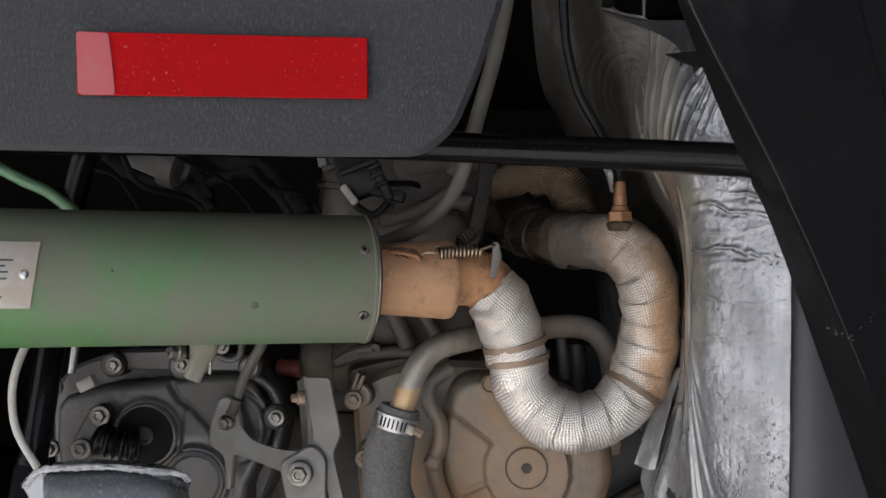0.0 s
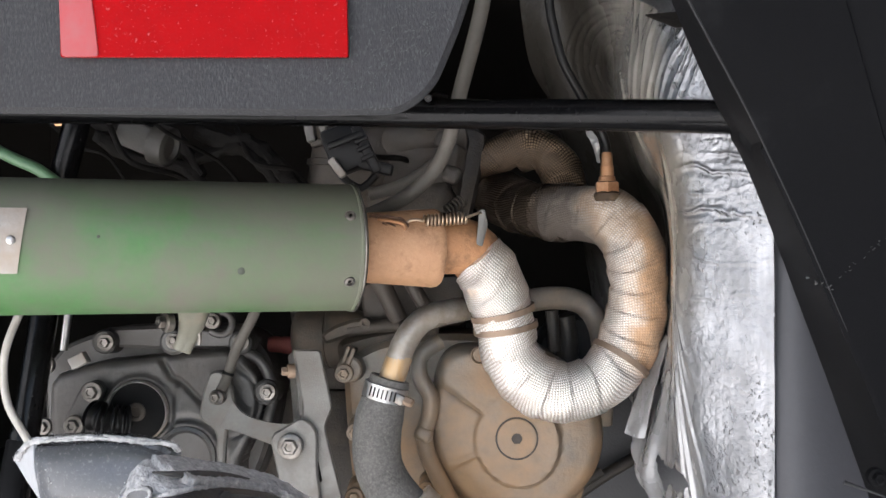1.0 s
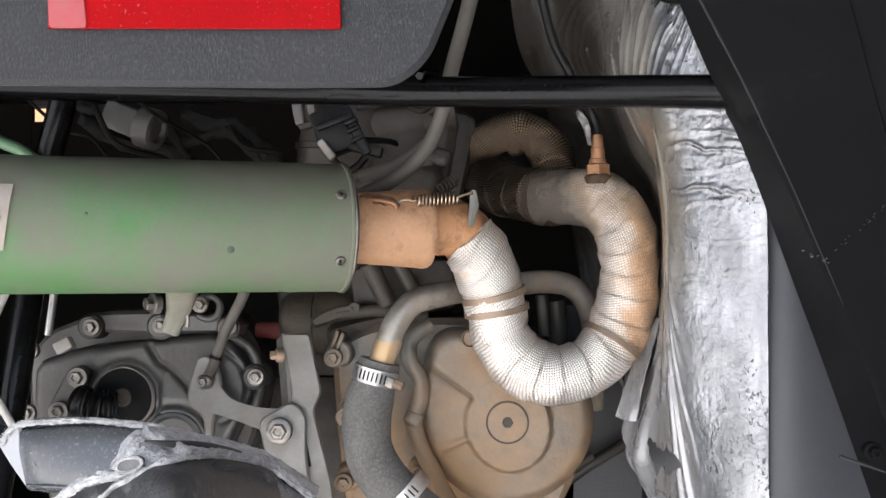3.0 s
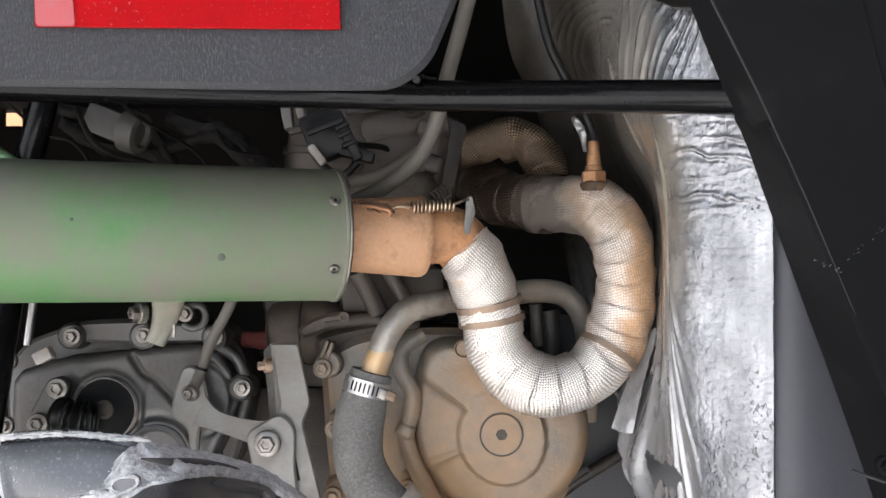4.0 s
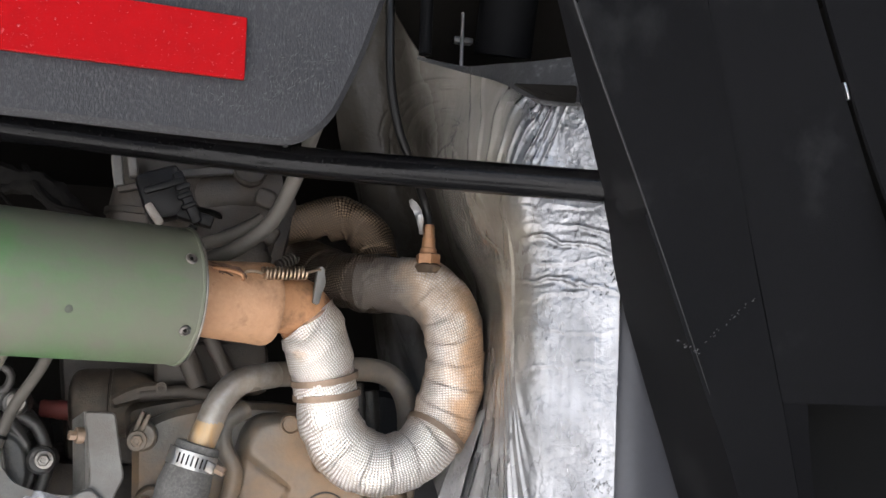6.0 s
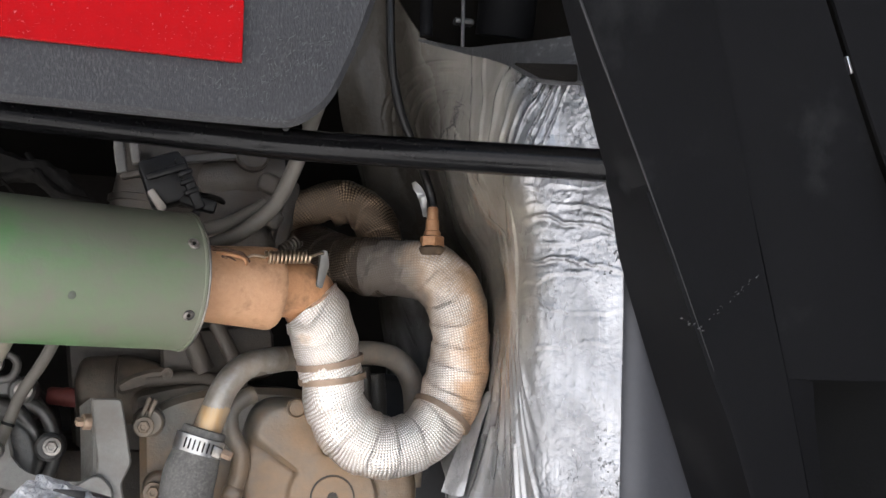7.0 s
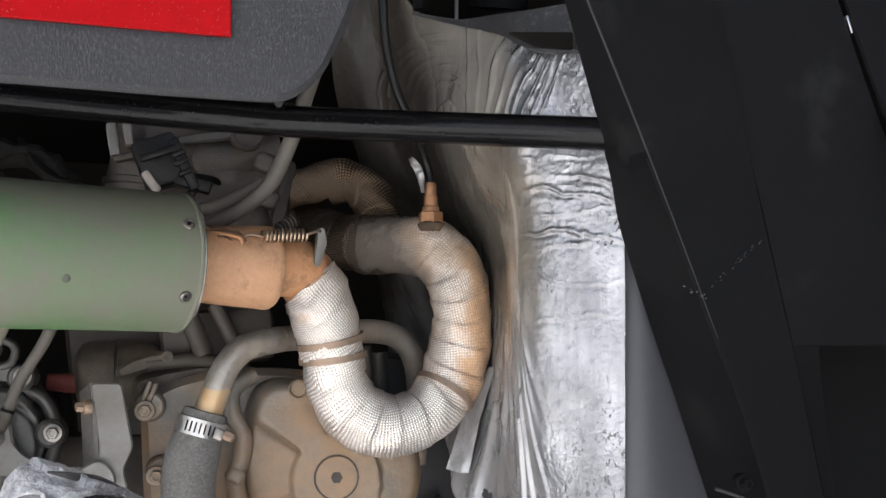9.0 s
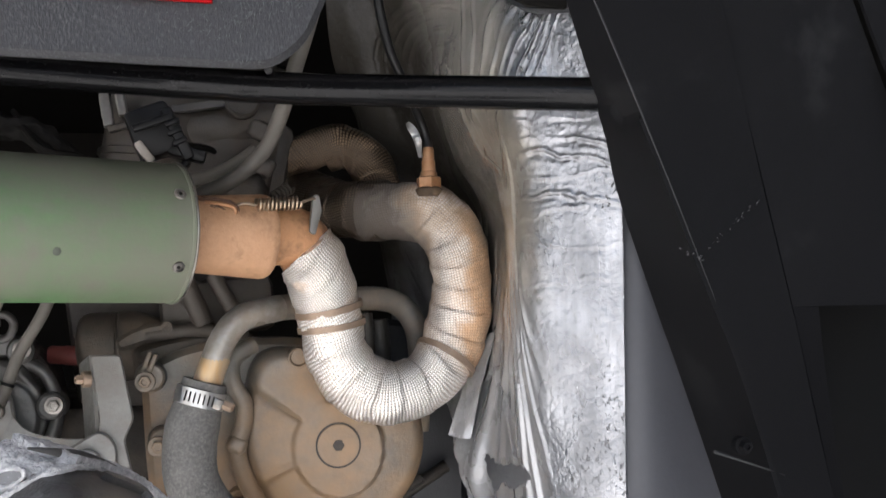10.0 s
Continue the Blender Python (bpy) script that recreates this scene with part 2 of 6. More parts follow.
    l.new(bp.outputs[0], fine.inputs["Normal"])
    l.new(fine.outputs[0], b.inputs["Normal"])
    return m


def muffler_material():
    """Green enamel, faded by heat to grey-olive towards the hot end, with dust on it."""
    m = material("heat_faded_green_enamel", (0.058, 0.182, 0.050), 0.45, 0.0, second=(0.090, 0.165, 0.072), scale=9, bump=0.08, grain=300,
                 dust=(0.142, 0.139, 0.108), dusty=0.52, dust_scale=11, spec=0.35)
    nt = m.node_tree
    n, l = nt.nodes, nt.links
    b = n["Principled BSDF"]
    base = b.inputs["Base Color"].links[0].from_socket
    tc = n.new("ShaderNodeTexCoord")
    sep = n.new("ShaderNodeSeparateXYZ")
    l.new(tc.outputs["Object"], sep.inputs[0])
    nz = n.new("ShaderNodeTexNoise")
    nz.inputs["Scale"].default_value, nz.inputs["Detail"].default_value = 14, 5
    add = n.new("ShaderNodeMath")
    add.operation = "MULTIPLY_ADD"
    l.new(nz.outputs["Fac"], add.inputs[0])
    add.inputs[1].default_value = 0.12
    l.new(sep.outputs["X"], add.inputs[2])
    r = n.new("ShaderNodeMapRange")
    r.inputs["From Min"].default_value, r.inputs["From Max"].default_value = 0.07, 0.23
    r.inputs["To Max"].default_value = 0.92
    l.new(add.outputs[0], r.inputs["Value"])
    x = n.new("ShaderNodeMix")
    x.data_type = "RGBA"
    l.new(r.outputs[0], x.inputs["Factor"])
    l.new(base, x.inputs[6])
    x.inputs[7].default_value = (0.131, 0.133, 0.097, 1)
    # road dust settled along the top
    up = n.new("ShaderNodeMath")
    up.operation = "MULTIPLY_ADD"
    l.new(nz.outputs["Fac"], up.inputs[0])
    up.inputs[1].default_value = 0.05
    l.new(sep.outputs["Z"], up.inputs[2])
    top = n.new("ShaderNodeMapRange")
    top.inputs["From Min"].default_value, top.inputs["From Max"].default_value, top.inputs["To Max"].default_value = 0.080, 0.118, 0.75
    l.new(up.outputs[0], top.inputs["Value"])
    y = n.new("ShaderNodeMix")
    y.data_type = "RGBA"
    l.new(top.outputs[0], y.inputs["Factor"])
    l.new(x.outputs[2], y.inputs[6])
    y.inputs[7].default_value = (0.135, 0.130, 0.105, 1)
    l.new(y.outputs[2], b.inputs["Base Color"])
    return m


FOIL_FOOT = Vector((0.26, 0.85, 0.682))
FAN = Vector((0.233, 0.9, 0.855))   # the low folds fan out from here
BOSS = Vector((0.191, 0.92, 1.030))  # the high creases lie round this
LOWFOLD = FAN.z - FOIL_FOOT.z


def foil_material():
    """Aluminium heat-shield foil: brushed, chipped in streaks, dulled by brown road dust towards the engine, coloured
    dark for shade at its deepest.
    """
    m = bpy.data.materials.new("aluminium_heat_foil")
    m.use_nodes = True
    nt = m.node_tree
    n, l = nt.nodes, nt.links
    b = n["Principled BSDF"]
    tc = n.new("ShaderNodeTexCoord")

    def noise_at(scale, detail, stretch=(1, 1, 1)):
        mp = n.new("ShaderNodeMapping")
        mp.inputs["Scale"].default_value = stretch
        l.new(tc.outputs["Object"], mp.inputs["Vector"])
        t = n.new("ShaderNodeTexNoise")
        t.inputs["Scale"].default_value, t.inputs["Detail"].default_value = scale, detail
        l.new(mp.outputs[0], t.inputs["Vector"])
        return t.outputs["Fac"]

    def span(v, low, high, to_low=0.0, to_high=1.0):
        r = n.new("ShaderNodeMapRange")
        for k, x in (("From Min", low), ("From Max", high), ("To Min", to_low), ("To Max", to_high)):
            r.inputs[k].default_value = x
        l.new(v, r.inputs["Value"])
        return r.outputs[0]

    def times(a, c, op="MULTIPLY"):
        x = n.new("ShaderNodeMath")
        x.operation = op
        l.new(a, x.inputs[0])
        if isinstance(c, float):
            x.inputs[1].default_value = c
        else:
            l.new(c, x.inputs[1])
        return x.outputs[0]

    def mix(fac, a, c):
        x = n.new("ShaderNodeMix")
        x.data_type = "RGBA"
        l.new(fac, x.inputs["Factor"])
        for k, v in ((6, a), (7, c)):
            if isinstance(v, tuple):
                x.inputs[k].default_value = (*v, 1)
            else:
                l.new(v, x.inputs[k])
        return x.outputs[2]

    brushed = noise_at(260, 4, (1, 1, 0.07))
    cloud = noise_at(30, 5, (1, 1, 0.6))
    chips = times(span(noise_at(330, 4, (1, 1, 0.7)), 0.60, 0.64), span(noise_at(21, 3, (1.7, 1, 0.45)), 0.50, 0.60))
    metal = mix(span(cloud, 0.36, 0.64), (0.35, 0.357, 0.371), (0.195, 0.199, 0.208))
    metal = mix(span(brushed, 0.35, 0.7, 0.0, 0.35), metal, (0.14, 0.142, 0.146))
    metal = mix(times(chips, 0.85), metal, (0.10, 0.10, 0.102))
    l.new(metal, b.inputs["Base Color"])
    b.inputs["Metallic"].default_value = 0.72
    l.new(span(cloud, 0.3, 0.7, 0.18, 0.34), b.inputs["Roughness"])
    prev = None
    for out, st, dist in ((chips, 0.5, 0.0012), (brushed, 0.10, 0.0008), (noise_at(90, 5), 0.5, 0.0024), (noise_at(210, 4), 0.5, 0.0016), (noise_at(1100, 3), 0.12, 0.0005)):
        bp = n.new("ShaderNodeBump")
        bp.inputs["Strength"].default_value, bp.inputs["Distance"].default_value = st, dist
        l.new(out, bp.inputs["Height"])
        if prev:
            l.new(prev.outputs[0], bp.inputs["Normal"])
        prev = bp
    l.new(prev.outputs[0], b.inputs["Normal"])
    # brown road dust lies deeper in, towards the engine, thinner on the low folds
    sep = n.new("ShaderNodeSeparateXYZ")
    l.new(tc.outputs["Object"], sep.inputs[0])
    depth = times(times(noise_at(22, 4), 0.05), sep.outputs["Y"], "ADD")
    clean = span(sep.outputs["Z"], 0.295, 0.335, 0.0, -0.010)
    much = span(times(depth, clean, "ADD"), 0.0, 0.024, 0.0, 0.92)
    low = span(sep.outputs["Z"], LOWFOLD - 0.07, LOWFOLD + 0.03)
    much = times(much, span(low, 0.0, 1.0, 0.62, 1.0))
    oily = mix(span(noise_at(16, 5), 0.35, 0.65), (0.35, 0.312, 0.255), (0.215, 0.19, 0.156))
    # film made paler high up, a painted stand-in for metallic sheen
    oily = mix(span(sep.outputs["Z"], 0.30, 0.345), oily, (0.50, 0.462, 0.405))
    # the enclosed far end goes near black: its shade is coloured in
    dimmed = mix(span(depth, 0.125, 0.22), oily, (0.030, 0.025, 0.0185))
    tone = mix(low, (0.31, 0.305, 0.30), dimmed)
    film = n.new("ShaderNodeBsdfPrincipled")
    l.new(tone, film.inputs["Base Color"])
    l.new(span(depth, 0.18, 0.25, 0.17, 0.65), film.inputs["Roughness"])
    l.new(span(depth, 0.17, 0.25, 0.5, 0.08), film.inputs["Specular IOR Level"])
    l.new(span(depth, 0.10, 0.22, 0.3, 0.0), film.inputs["Metallic"])
    l.new(span(depth, 0.15, 0.24, 0.6, 0.03), film.inputs["Coat Weight"])
    film.inputs["Coat Roughness"].default_value = 0.12
    soft = n.new("ShaderNodeBump")
    soft.inputs["Strength"].default_value, soft.inputs["Distance"].default_value = 0.42, 0.002
    l.new(noise_at(95, 5), soft.inputs["Height"])
    l.new(soft.outputs[0], film.inputs["Normal"])
    both = n.new("ShaderNodeMixShader")
    l.new(much, both.inputs[0])
    l.new(b.outputs[0], both.inputs[1])
    l.new(film.outputs[0], both.inputs[2])
    l.new(both.outputs[0], n["Material Output"].inputs["Surface"])
    return m


# tan for the outer limb, dark brown for the deepest stretch
TAN, DEEP_BROWN = (0.54, 0.30, 0.14), (0.05, 0.034, 0.022)
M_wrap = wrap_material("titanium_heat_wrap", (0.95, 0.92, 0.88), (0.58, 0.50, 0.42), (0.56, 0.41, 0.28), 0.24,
                       (("X", 0.072, 0.100, 0.90, TAN), ("Y", 0.024, 0.060, 0.86, (0.27, 0.175, 0.098)), ("Y", 0.050, 0.080, 0.92, DEEP_BROWN)))
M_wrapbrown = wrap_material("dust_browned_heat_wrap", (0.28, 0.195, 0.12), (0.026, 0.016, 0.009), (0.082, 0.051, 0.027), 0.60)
M_wrapdark = wrap_material("dark_brown_heat_wrap", (0.15, 0.112, 0.078), (0.035, 0.024, 0.016), (0.045, 0.03, 0.02), 0.66)
M_muffler, M_foil = muffler_material(), foil_material()

# ---- mesh helpers ----
BASE = {}


def thing(name, at, label, category, group="", kind=""):
    ob = new(name)
    ob.location = at
    ob.empty_display_size = 0.02
    BASE[ob.name] = Vector(at)
    return tagged(ob, label, category, group, kind)


def part(name, bm, mat, parent, label="", smooth=True, sharp=38):
    """One mesh object, given in world metres, under a thing or a part (parent None: a piece of the setting)."""
    base = BASE[parent.name] if parent else Vector((0, 0, 0))
    bmesh.ops.translate(bm, vec=-base, verts=bm.verts)
    bmesh.ops.recalc_face_normals(bm, faces=bm.faces)
    me = bpy.data.meshes.new(name)
    for f in bm.faces:
        f.smooth = smooth
    bm.to_mesh(me)
    bm.free()
    if smooth and sharp:
        me.set_sharp_from_angle(angle=radians(sharp))
    me.materials.append(mat)
    ob = new(name, me)
    if parent:
        ob.parent = parent
        BASE[ob.name] = base
    if label:
        tagged(ob, label)
    return ob


def single(name, bm, mat, label, category, group="", kind=""):
    """A thing of one mesh, with its origin at its foot."""
    lo = [min(v.co[i] for v in bm.verts) for i in range(3)]
    hi = [max(v.co[i] for v in bm.verts) for i in range(3)]
    at = Vector(((lo[0] + hi[0]) / 2, (lo[1] + hi[1]) / 2, lo[2]))
    bmesh.ops.translate(bm, vec=-at, verts=bm.verts)
    bmesh.ops.recalc_face_normals(bm, faces=bm.faces)
    me = bpy.data.meshes.new(name)
    for f in bm.faces:
        f.smooth = True
    bm.to_mesh(me)
    bm.free()
    me.set_sharp_from_angle(angle=radians(38))
    me.materials.append(mat)
    ob = new(name, me)
    ob.location = at
    BASE[ob.name] = at
    return tagged(ob, label, category, group, kind)


def spline(points, step=0.006):
    """Points on a smooth curve through the given ones, about step metres apart."""
    p = [Vector(q) for q in points]
    if len(p) == 2:
        n = max(2, int((p[1] - p[0]).length / step))
        return [p[0].lerp(p[1], i / n) for i in range(n + 1)]
    p = [2 * p[0] - p[1], *p, 2 * p[-1] - p[-2]]
    out = []
    for a, b, c, d in zip(p, p[1:], p[2:], p[3:]):
        n = max(2, int((c - b).length / step))
        for i in range(n):
            t = i / n
            out.append(0.5 * ((2 * b) + (c - a) * t + (2 * a - 5 * b + 4 * c - d) * t * t + (3 * b - a - 3 * c + d) * t ** 3))
    out.append(p[-2])
    return out


def sweep(points, radius, seg=20, step=0.006, cap=True, raw=False):
    """A round bar along a smooth curve. radius: metres, or a function of (length so far, angle, whole length)."""
    path = [Vector(q) for q in points] if raw else spline(points, step)
    bm = bmesh.new()
    uvl = bm.loops.layers.uv.new("UVMap")
    total = sum((b - a).length for a, b in zip(path, path[1:]))
    side, run, rings = None, 0.0, []
    for i, q in enumerate(path):
        ahead = (path[min(i + 1, len(path) - 1)] - path[max(i - 1, 0)]).normalized()
        if side is None:
            side = ahead.cross(Vector((0, 0, 1)))
            side = side if side.length > 0.1 else ahead.cross(Vector((1, 0, 0)))
        side = (side - ahead * side.dot(ahead)).normalized()
        up = ahead.cross(side)
        if i:
            run += (q - path[i - 1]).length
        ring = []
        for k in range(seg):
            a = 2 * math.pi * k / seg
            r = radius(run, a, total) if callable(radius) else radius
            ring.append(bm.verts.new(q + r * (math.cos(a) * side + math.sin(a) * up)))
        rings.append((ring, run))
    mean = radius(total / 2, 0, total) if callable(radius) else radius
    for (r0, u0), (r1, u1) in zip(rings, rings[1:]):
        for k in range(seg):
            f = bm.faces.new((r0[k], r0[(k + 1) % seg], r1[(k + 1) % seg], r1[k]))
            w = 2 * math.pi * mean / seg
            for loop, c in zip(f.loops, ((u0, k * w), (u0, (k + 1) * w), (u1, (k + 1) * w), (u1, k * w))):
                loop[uvl].uv = c
    if cap:
        bm.faces.new(rings[0][0])
        bm.faces.new(rings[-1][0])
    return bm


def frame_of(axis):
    """Two directions across an axis."""
    w = Vector(axis).normalized()
    u = w.cross(Vector((0, 0, 1)))
    u = (u if u.length > 0.05 else w.cross(Vector((1, 0, 0)))).normalized()
    return u, u.cross(w), w


def lathe(at, axis, profile, seg=40, into=None):
    """A turned body: profile rows are (distance along the axis, radius)."""
    bm = into or bmesh.new()
    u, v, w = frame_of(axis)
    rings = []
    for d, r in profile:
        if r < 1e-6:
            rings.append([bm.verts.new(Vector(at) + w * d)])
        else:
            rings.append([bm.verts.new(Vector(at) + w * d + r * (math.cos(2 * math.pi * k / seg) * u + math.sin(2 * math.pi * k / seg) * v)) for k in range(seg)])
    for a, b in zip(rings, rings[1:]):
        for k in range(seg):
            j = (k + 1) % seg
            if len(a) == 1 and len(b) > 1:
                bm.faces.new((a[0], b[k], b[j]))
            elif len(b) == 1 and len(a) > 1:
                bm.faces.new((a[k], a[j], b[0]))
            elif len(a) > 1:
                bm.faces.new((a[k], a[j], b[j], b[k]))
    for r in (rings[0], rings[-1]):
        if len(r) > 2:
            bm.faces.new(r)
    return bm


def box(centre, size, bevel=0.003, turn=(0, 0, 0), segments=2):
    bm = bmesh.new()
    bmesh.ops.create_cube(bm, size=1)
    bmesh.ops.scale(bm, vec=size, verts=bm.verts)
    if bevel:
        bmesh.ops.bevel(bm, geom=list(bm.edges), offset=min(bevel, 0.45 * min(size)), segments=segments, affect="EDGES", profile=0.5)
    bm.transform(pose(*centre, *turn))
    return bm


def rounded(outline, radius, arc=5):
    """The outline with its corners rounded off. An outline row is (x, y, z) with all on one facing plane."""
    pts, out = [Vector(p) for p in outline], []
    for i, b in enumerate(pts):
        a, c = pts[i - 1], pts[(i + 1) % len(pts)]
        r = min(radius, 0.45 * (a - b).length, 0.45 * (c - b).length)
        s, e = b + (a - b).normalized() * r, b + (c - b).normalized() * r
        for k in range(arc + 1):
            t = k / arc
            out.append((1 - t) ** 2 * s + 2 * t * (1 - t) * b + t * t * e)
    return out


def slab(outline, depth, radius=0.006, bevel=0.002, raw=False):
    """A plate with that outline as its front face, going back by depth along y, its front edge bevelled."""
    pts = [Vector(p) for p in outline] if raw else rounded(outline, radius)
    mid = sum(pts, Vector()) / len(pts)
    bm = bmesh.new()
    front = []
    for i, q in enumerate(pts):
        t = (pts[(i + 1) % len(pts)] - pts[i - 1]).normalized()
        n = Vector((t.z, 0, -t.x))
        if n.dot(mid - q) < 0:
            n = -n
        front.append(q + n * bevel)
    rows = [front, [q + Vector((0, bevel, 0)) for q in pts], [q + Vector((0, depth, 0)) for q in pts]]
    rings = [[bm.verts.new(q) for q in row] for row in rows]
    for a, b in zip(rings, rings[1:]):
        for k in range(len(a)):
            j = (k + 1) % len(a)
            bm.faces.new((a[k], a[j], b[j], b[k]))
    bm.faces.new(rings[0])
    bm.faces.new(rings[-1])
    return bm


def sheet(columns, across=10, down=40, thick=0.002, ripple=None):
    """A bent sheet through columns of points (each listed from top to bottom), made thick; ripple(u, v) moves it out."""
    cols = []
    for c in columns:
        s = spline(c, 0.004)
        row = []
        for i in range(down + 1):
            at = i * (len(s) - 1) / down
            k = min(int(at), len(s) - 2)
            row.append(s[k].lerp(s[k + 1], at - k))
        cols.append(row)
    rows = []
    for j in range(down + 1):
        p = [c[j] for c in cols]
        p = [2 * p[0] - p[1], *p, 2 * p[-1] - p[-2]]
        row = []
        for a, b, c, d in zip(p, p[1:], p[2:], p[3:]):
            for i in range(across):
                t = i / across
                row.append(0.5 * ((2 * b) + (c - a) * t + (2 * a - 5 * b + 4 * c - d) * t * t + (3 * b - a - 3 * c + d) * t ** 3))
        row.append(p[-2])
        rows.append(row)
    h, w = len(rows), len(rows[0])
    bm = bmesh.new()
    out, inn = [], []
    for j in range(h):
        o, k = [], []
        for i in range(w):
            du = rows[j][min(i + 1, w - 1)] - rows[j][max(i - 1, 0)]
            dv = rows[min(j + 1, h - 1)][i] - rows[max(j - 1, 0)][i]
            nrm = du.cross(dv).normalized()
            if nrm.y > 0:
                nrm = -nrm
            q = rows[j][i] + (nrm * ripple(i / (w - 1), j / (h - 1), rows[j][i]) if ripple else Vector())
            o.append(bm.verts.new(q))
            k.append(bm.verts.new(q - nrm * thick))
        out.append(o)
        inn.append(k)
    for g in (out, inn):
        for j in range(h - 1):
            for i in range(w - 1):
                bm.faces.new((g[j][i], g[j][i + 1], g[j + 1][i + 1], g[j + 1][i]))
    edge = [(0, i) for i in range(w)] + [(j, w - 1) for j in range(1, h)] + [(h - 1, i) for i in range(w - 2, -1, -1)] + [(j, 0) for j in range(h - 2, 0, -1)]
    for (a, b), (c, d) in zip(edge, edge[1:] + edge[:1]):
        bm.faces.new((out[a][b], out[c][d], inn[c][d], inn[a][b]))
    return bm


def crusty(points, r, rough=0.4, step=0.0012):
    """A lip of caked dust: a round bead of uneven thickness."""
    return sweep(points, lambda s, a, n: r * (1 + rough * noise.noise(Vector((s * 170, 1.6 * math.cos(a), 1.6 * math.sin(a)))) + 0.8 * rough * noise.noise(Vector((s * 1100, 5 * math.cos(a), 4 * math.sin(a))))), 16, step)


def casting(centre, size, turn=(0, 0, 0), rough=0.002, bevel=0.01, grain=60):
    """A cast lump: a rounded block with an uneven sand-cast skin."""
    bm = bmesh.new()
    bmesh.ops.create_cube(bm, size=1)
    bmesh.ops.scale(bm, vec=size, verts=bm.verts)
    bmesh.ops.bevel(bm, geom=list(bm.edges), offset=min(bevel, 0.45 * min(size)), segments=4, affect="EDGES", profile=0.5)
    bmesh.ops.triangulate(bm, faces=bm.faces)
    for _ in range(3):
        bmesh.ops.subdivide_edges(bm, edges=[e for e in bm.edges if e.calc_length() > 0.006], cuts=1, use_grid_fill=True)
    bm.transform(pose(*centre, *turn))
    bm.normal_update()
    for v, n in [(v, v.normal.copy()) for v in bm.verts]:
        v.co += n * rough * (noise.noise(v.co * grain) + 0.5 * noise.noise(v.co * 3 * grain))
    return bm


def polar_cover(at, rim, height, rings=44, seg=144):
    """A round cast cover facing the front: rim(angle) is its outer radius, height(r, angle) its relief."""
    bm = bmesh.new()
    rows = []
    for i in range(1, rings + 1):
        row = []
        for k in range(seg):
            a = 2 * math.pi * k / seg
            r = rim(a) * (i / rings)
            row.append(bm.verts.new(Vector(at) + Vector((r * math.cos(a), -height(r, a), r * math.sin(a)))))
        rows.append(row)
    back = [bm.verts.new(Vector((v.co.x, at[1] + 0.035, v.co.z))) for v in rows[-1]]
    rows.append(back)
    for a, b in zip(rows, rows[1:]):
        for k in range(seg):
            j = (k + 1) % seg
            bm.faces.new((a[k], a[j], b[j], b[k]))
    bm.faces.new(rows[0])
    bm.faces.new(back)
    return bm


def inside(poly, x, z):
    """Distance of (x, z) inside the outline; negative outside it."""
    odd, near = False, 9.0
    for (x0, z0), (x1, z1) in zip(poly, poly[1:] + poly[:1]):
        if (z0 > z) != (z1 > z) and x < x0 + (z - z0) * (x1 - x0) / (z1 - z0):
            odd = not odd
        near = min(near, to_line(x, z, x0, z0, x1, z1))
    return near if odd else -near


def to_line(x, z, x0, z0, x1, z1):
    dx, dz = x1 - x0, z1 - z0
    t = min(1, max(0, ((x - x0) * dx + (z - z0) * dz) / (dx * dx + dz * dz)))
    return math.hypot(x - x0 - t * dx, z - z0 - t * dz)


def relief_plate(poly, y, height, cell=0.0016, depth=0.04):
    """A cast plate facing the front: outline poly in x and z, relief height(x, z, distance from the edge)."""
    bm = bmesh.new()
    xs, zs = [p[0] for p in poly], [p[1] for p in poly]
    nx, nz = int((max(xs) - min(xs)) / cell) + 2, int((max(zs) - min(zs)) / cell) + 2
    grid = {}
    for i in range(nx):
        for k in range(nz):
            x, z = min(xs) + i * cell, min(zs) + k * cell
            d = inside(poly, x, z)
            if d > -0.2 * cell:
                grid[i, k] = bm.verts.new((x, y - height(x, z, d), z))
    for (i, k), v in grid.items():
        q = [grid.get(c) for c in ((i, k), (i + 1, k), (i + 1, k + 1), (i, k + 1))]
        if all(q):
            bm.faces.new(q)
    rim = [e for e in bm.edges if len(e.link_faces) == 1]
    new_edges = bmesh.ops.extrude_edge_only(bm, edges=rim)["geom"]
    for v in [g for g in new_edges if isinstance(g, bmesh.types.BMVert)]:
        v.co.y = y + depth
    return bm


FRONT = (0, -1, 0)


def bolt(parent, at, r, axis=FRONT, mat=None, name="bolt"):
    """A flanged hex bolt, its head towards axis."""
    bm = lathe(at, axis, [(-0.004, r), (0.0012, r), (0.002, 0.92 * r), (0.0022, 0.66 * r)], 20)
    lathe(at, axis, [(0.001, 0.64 * r), (0.0065, 0.64 * r), (0.0074, 0.54 * r), (0.0074, 0.34 * r), (0.0055, 0.3 * r), (0.0055, 0)], 6, bm)
    return part(name, bm, mat or M_bolt, parent)


# ---- setting ----
HOLE = (-1.037, -0.991, 1.214, 1.256)  # gap in the far side of the bay: x, x, z, z


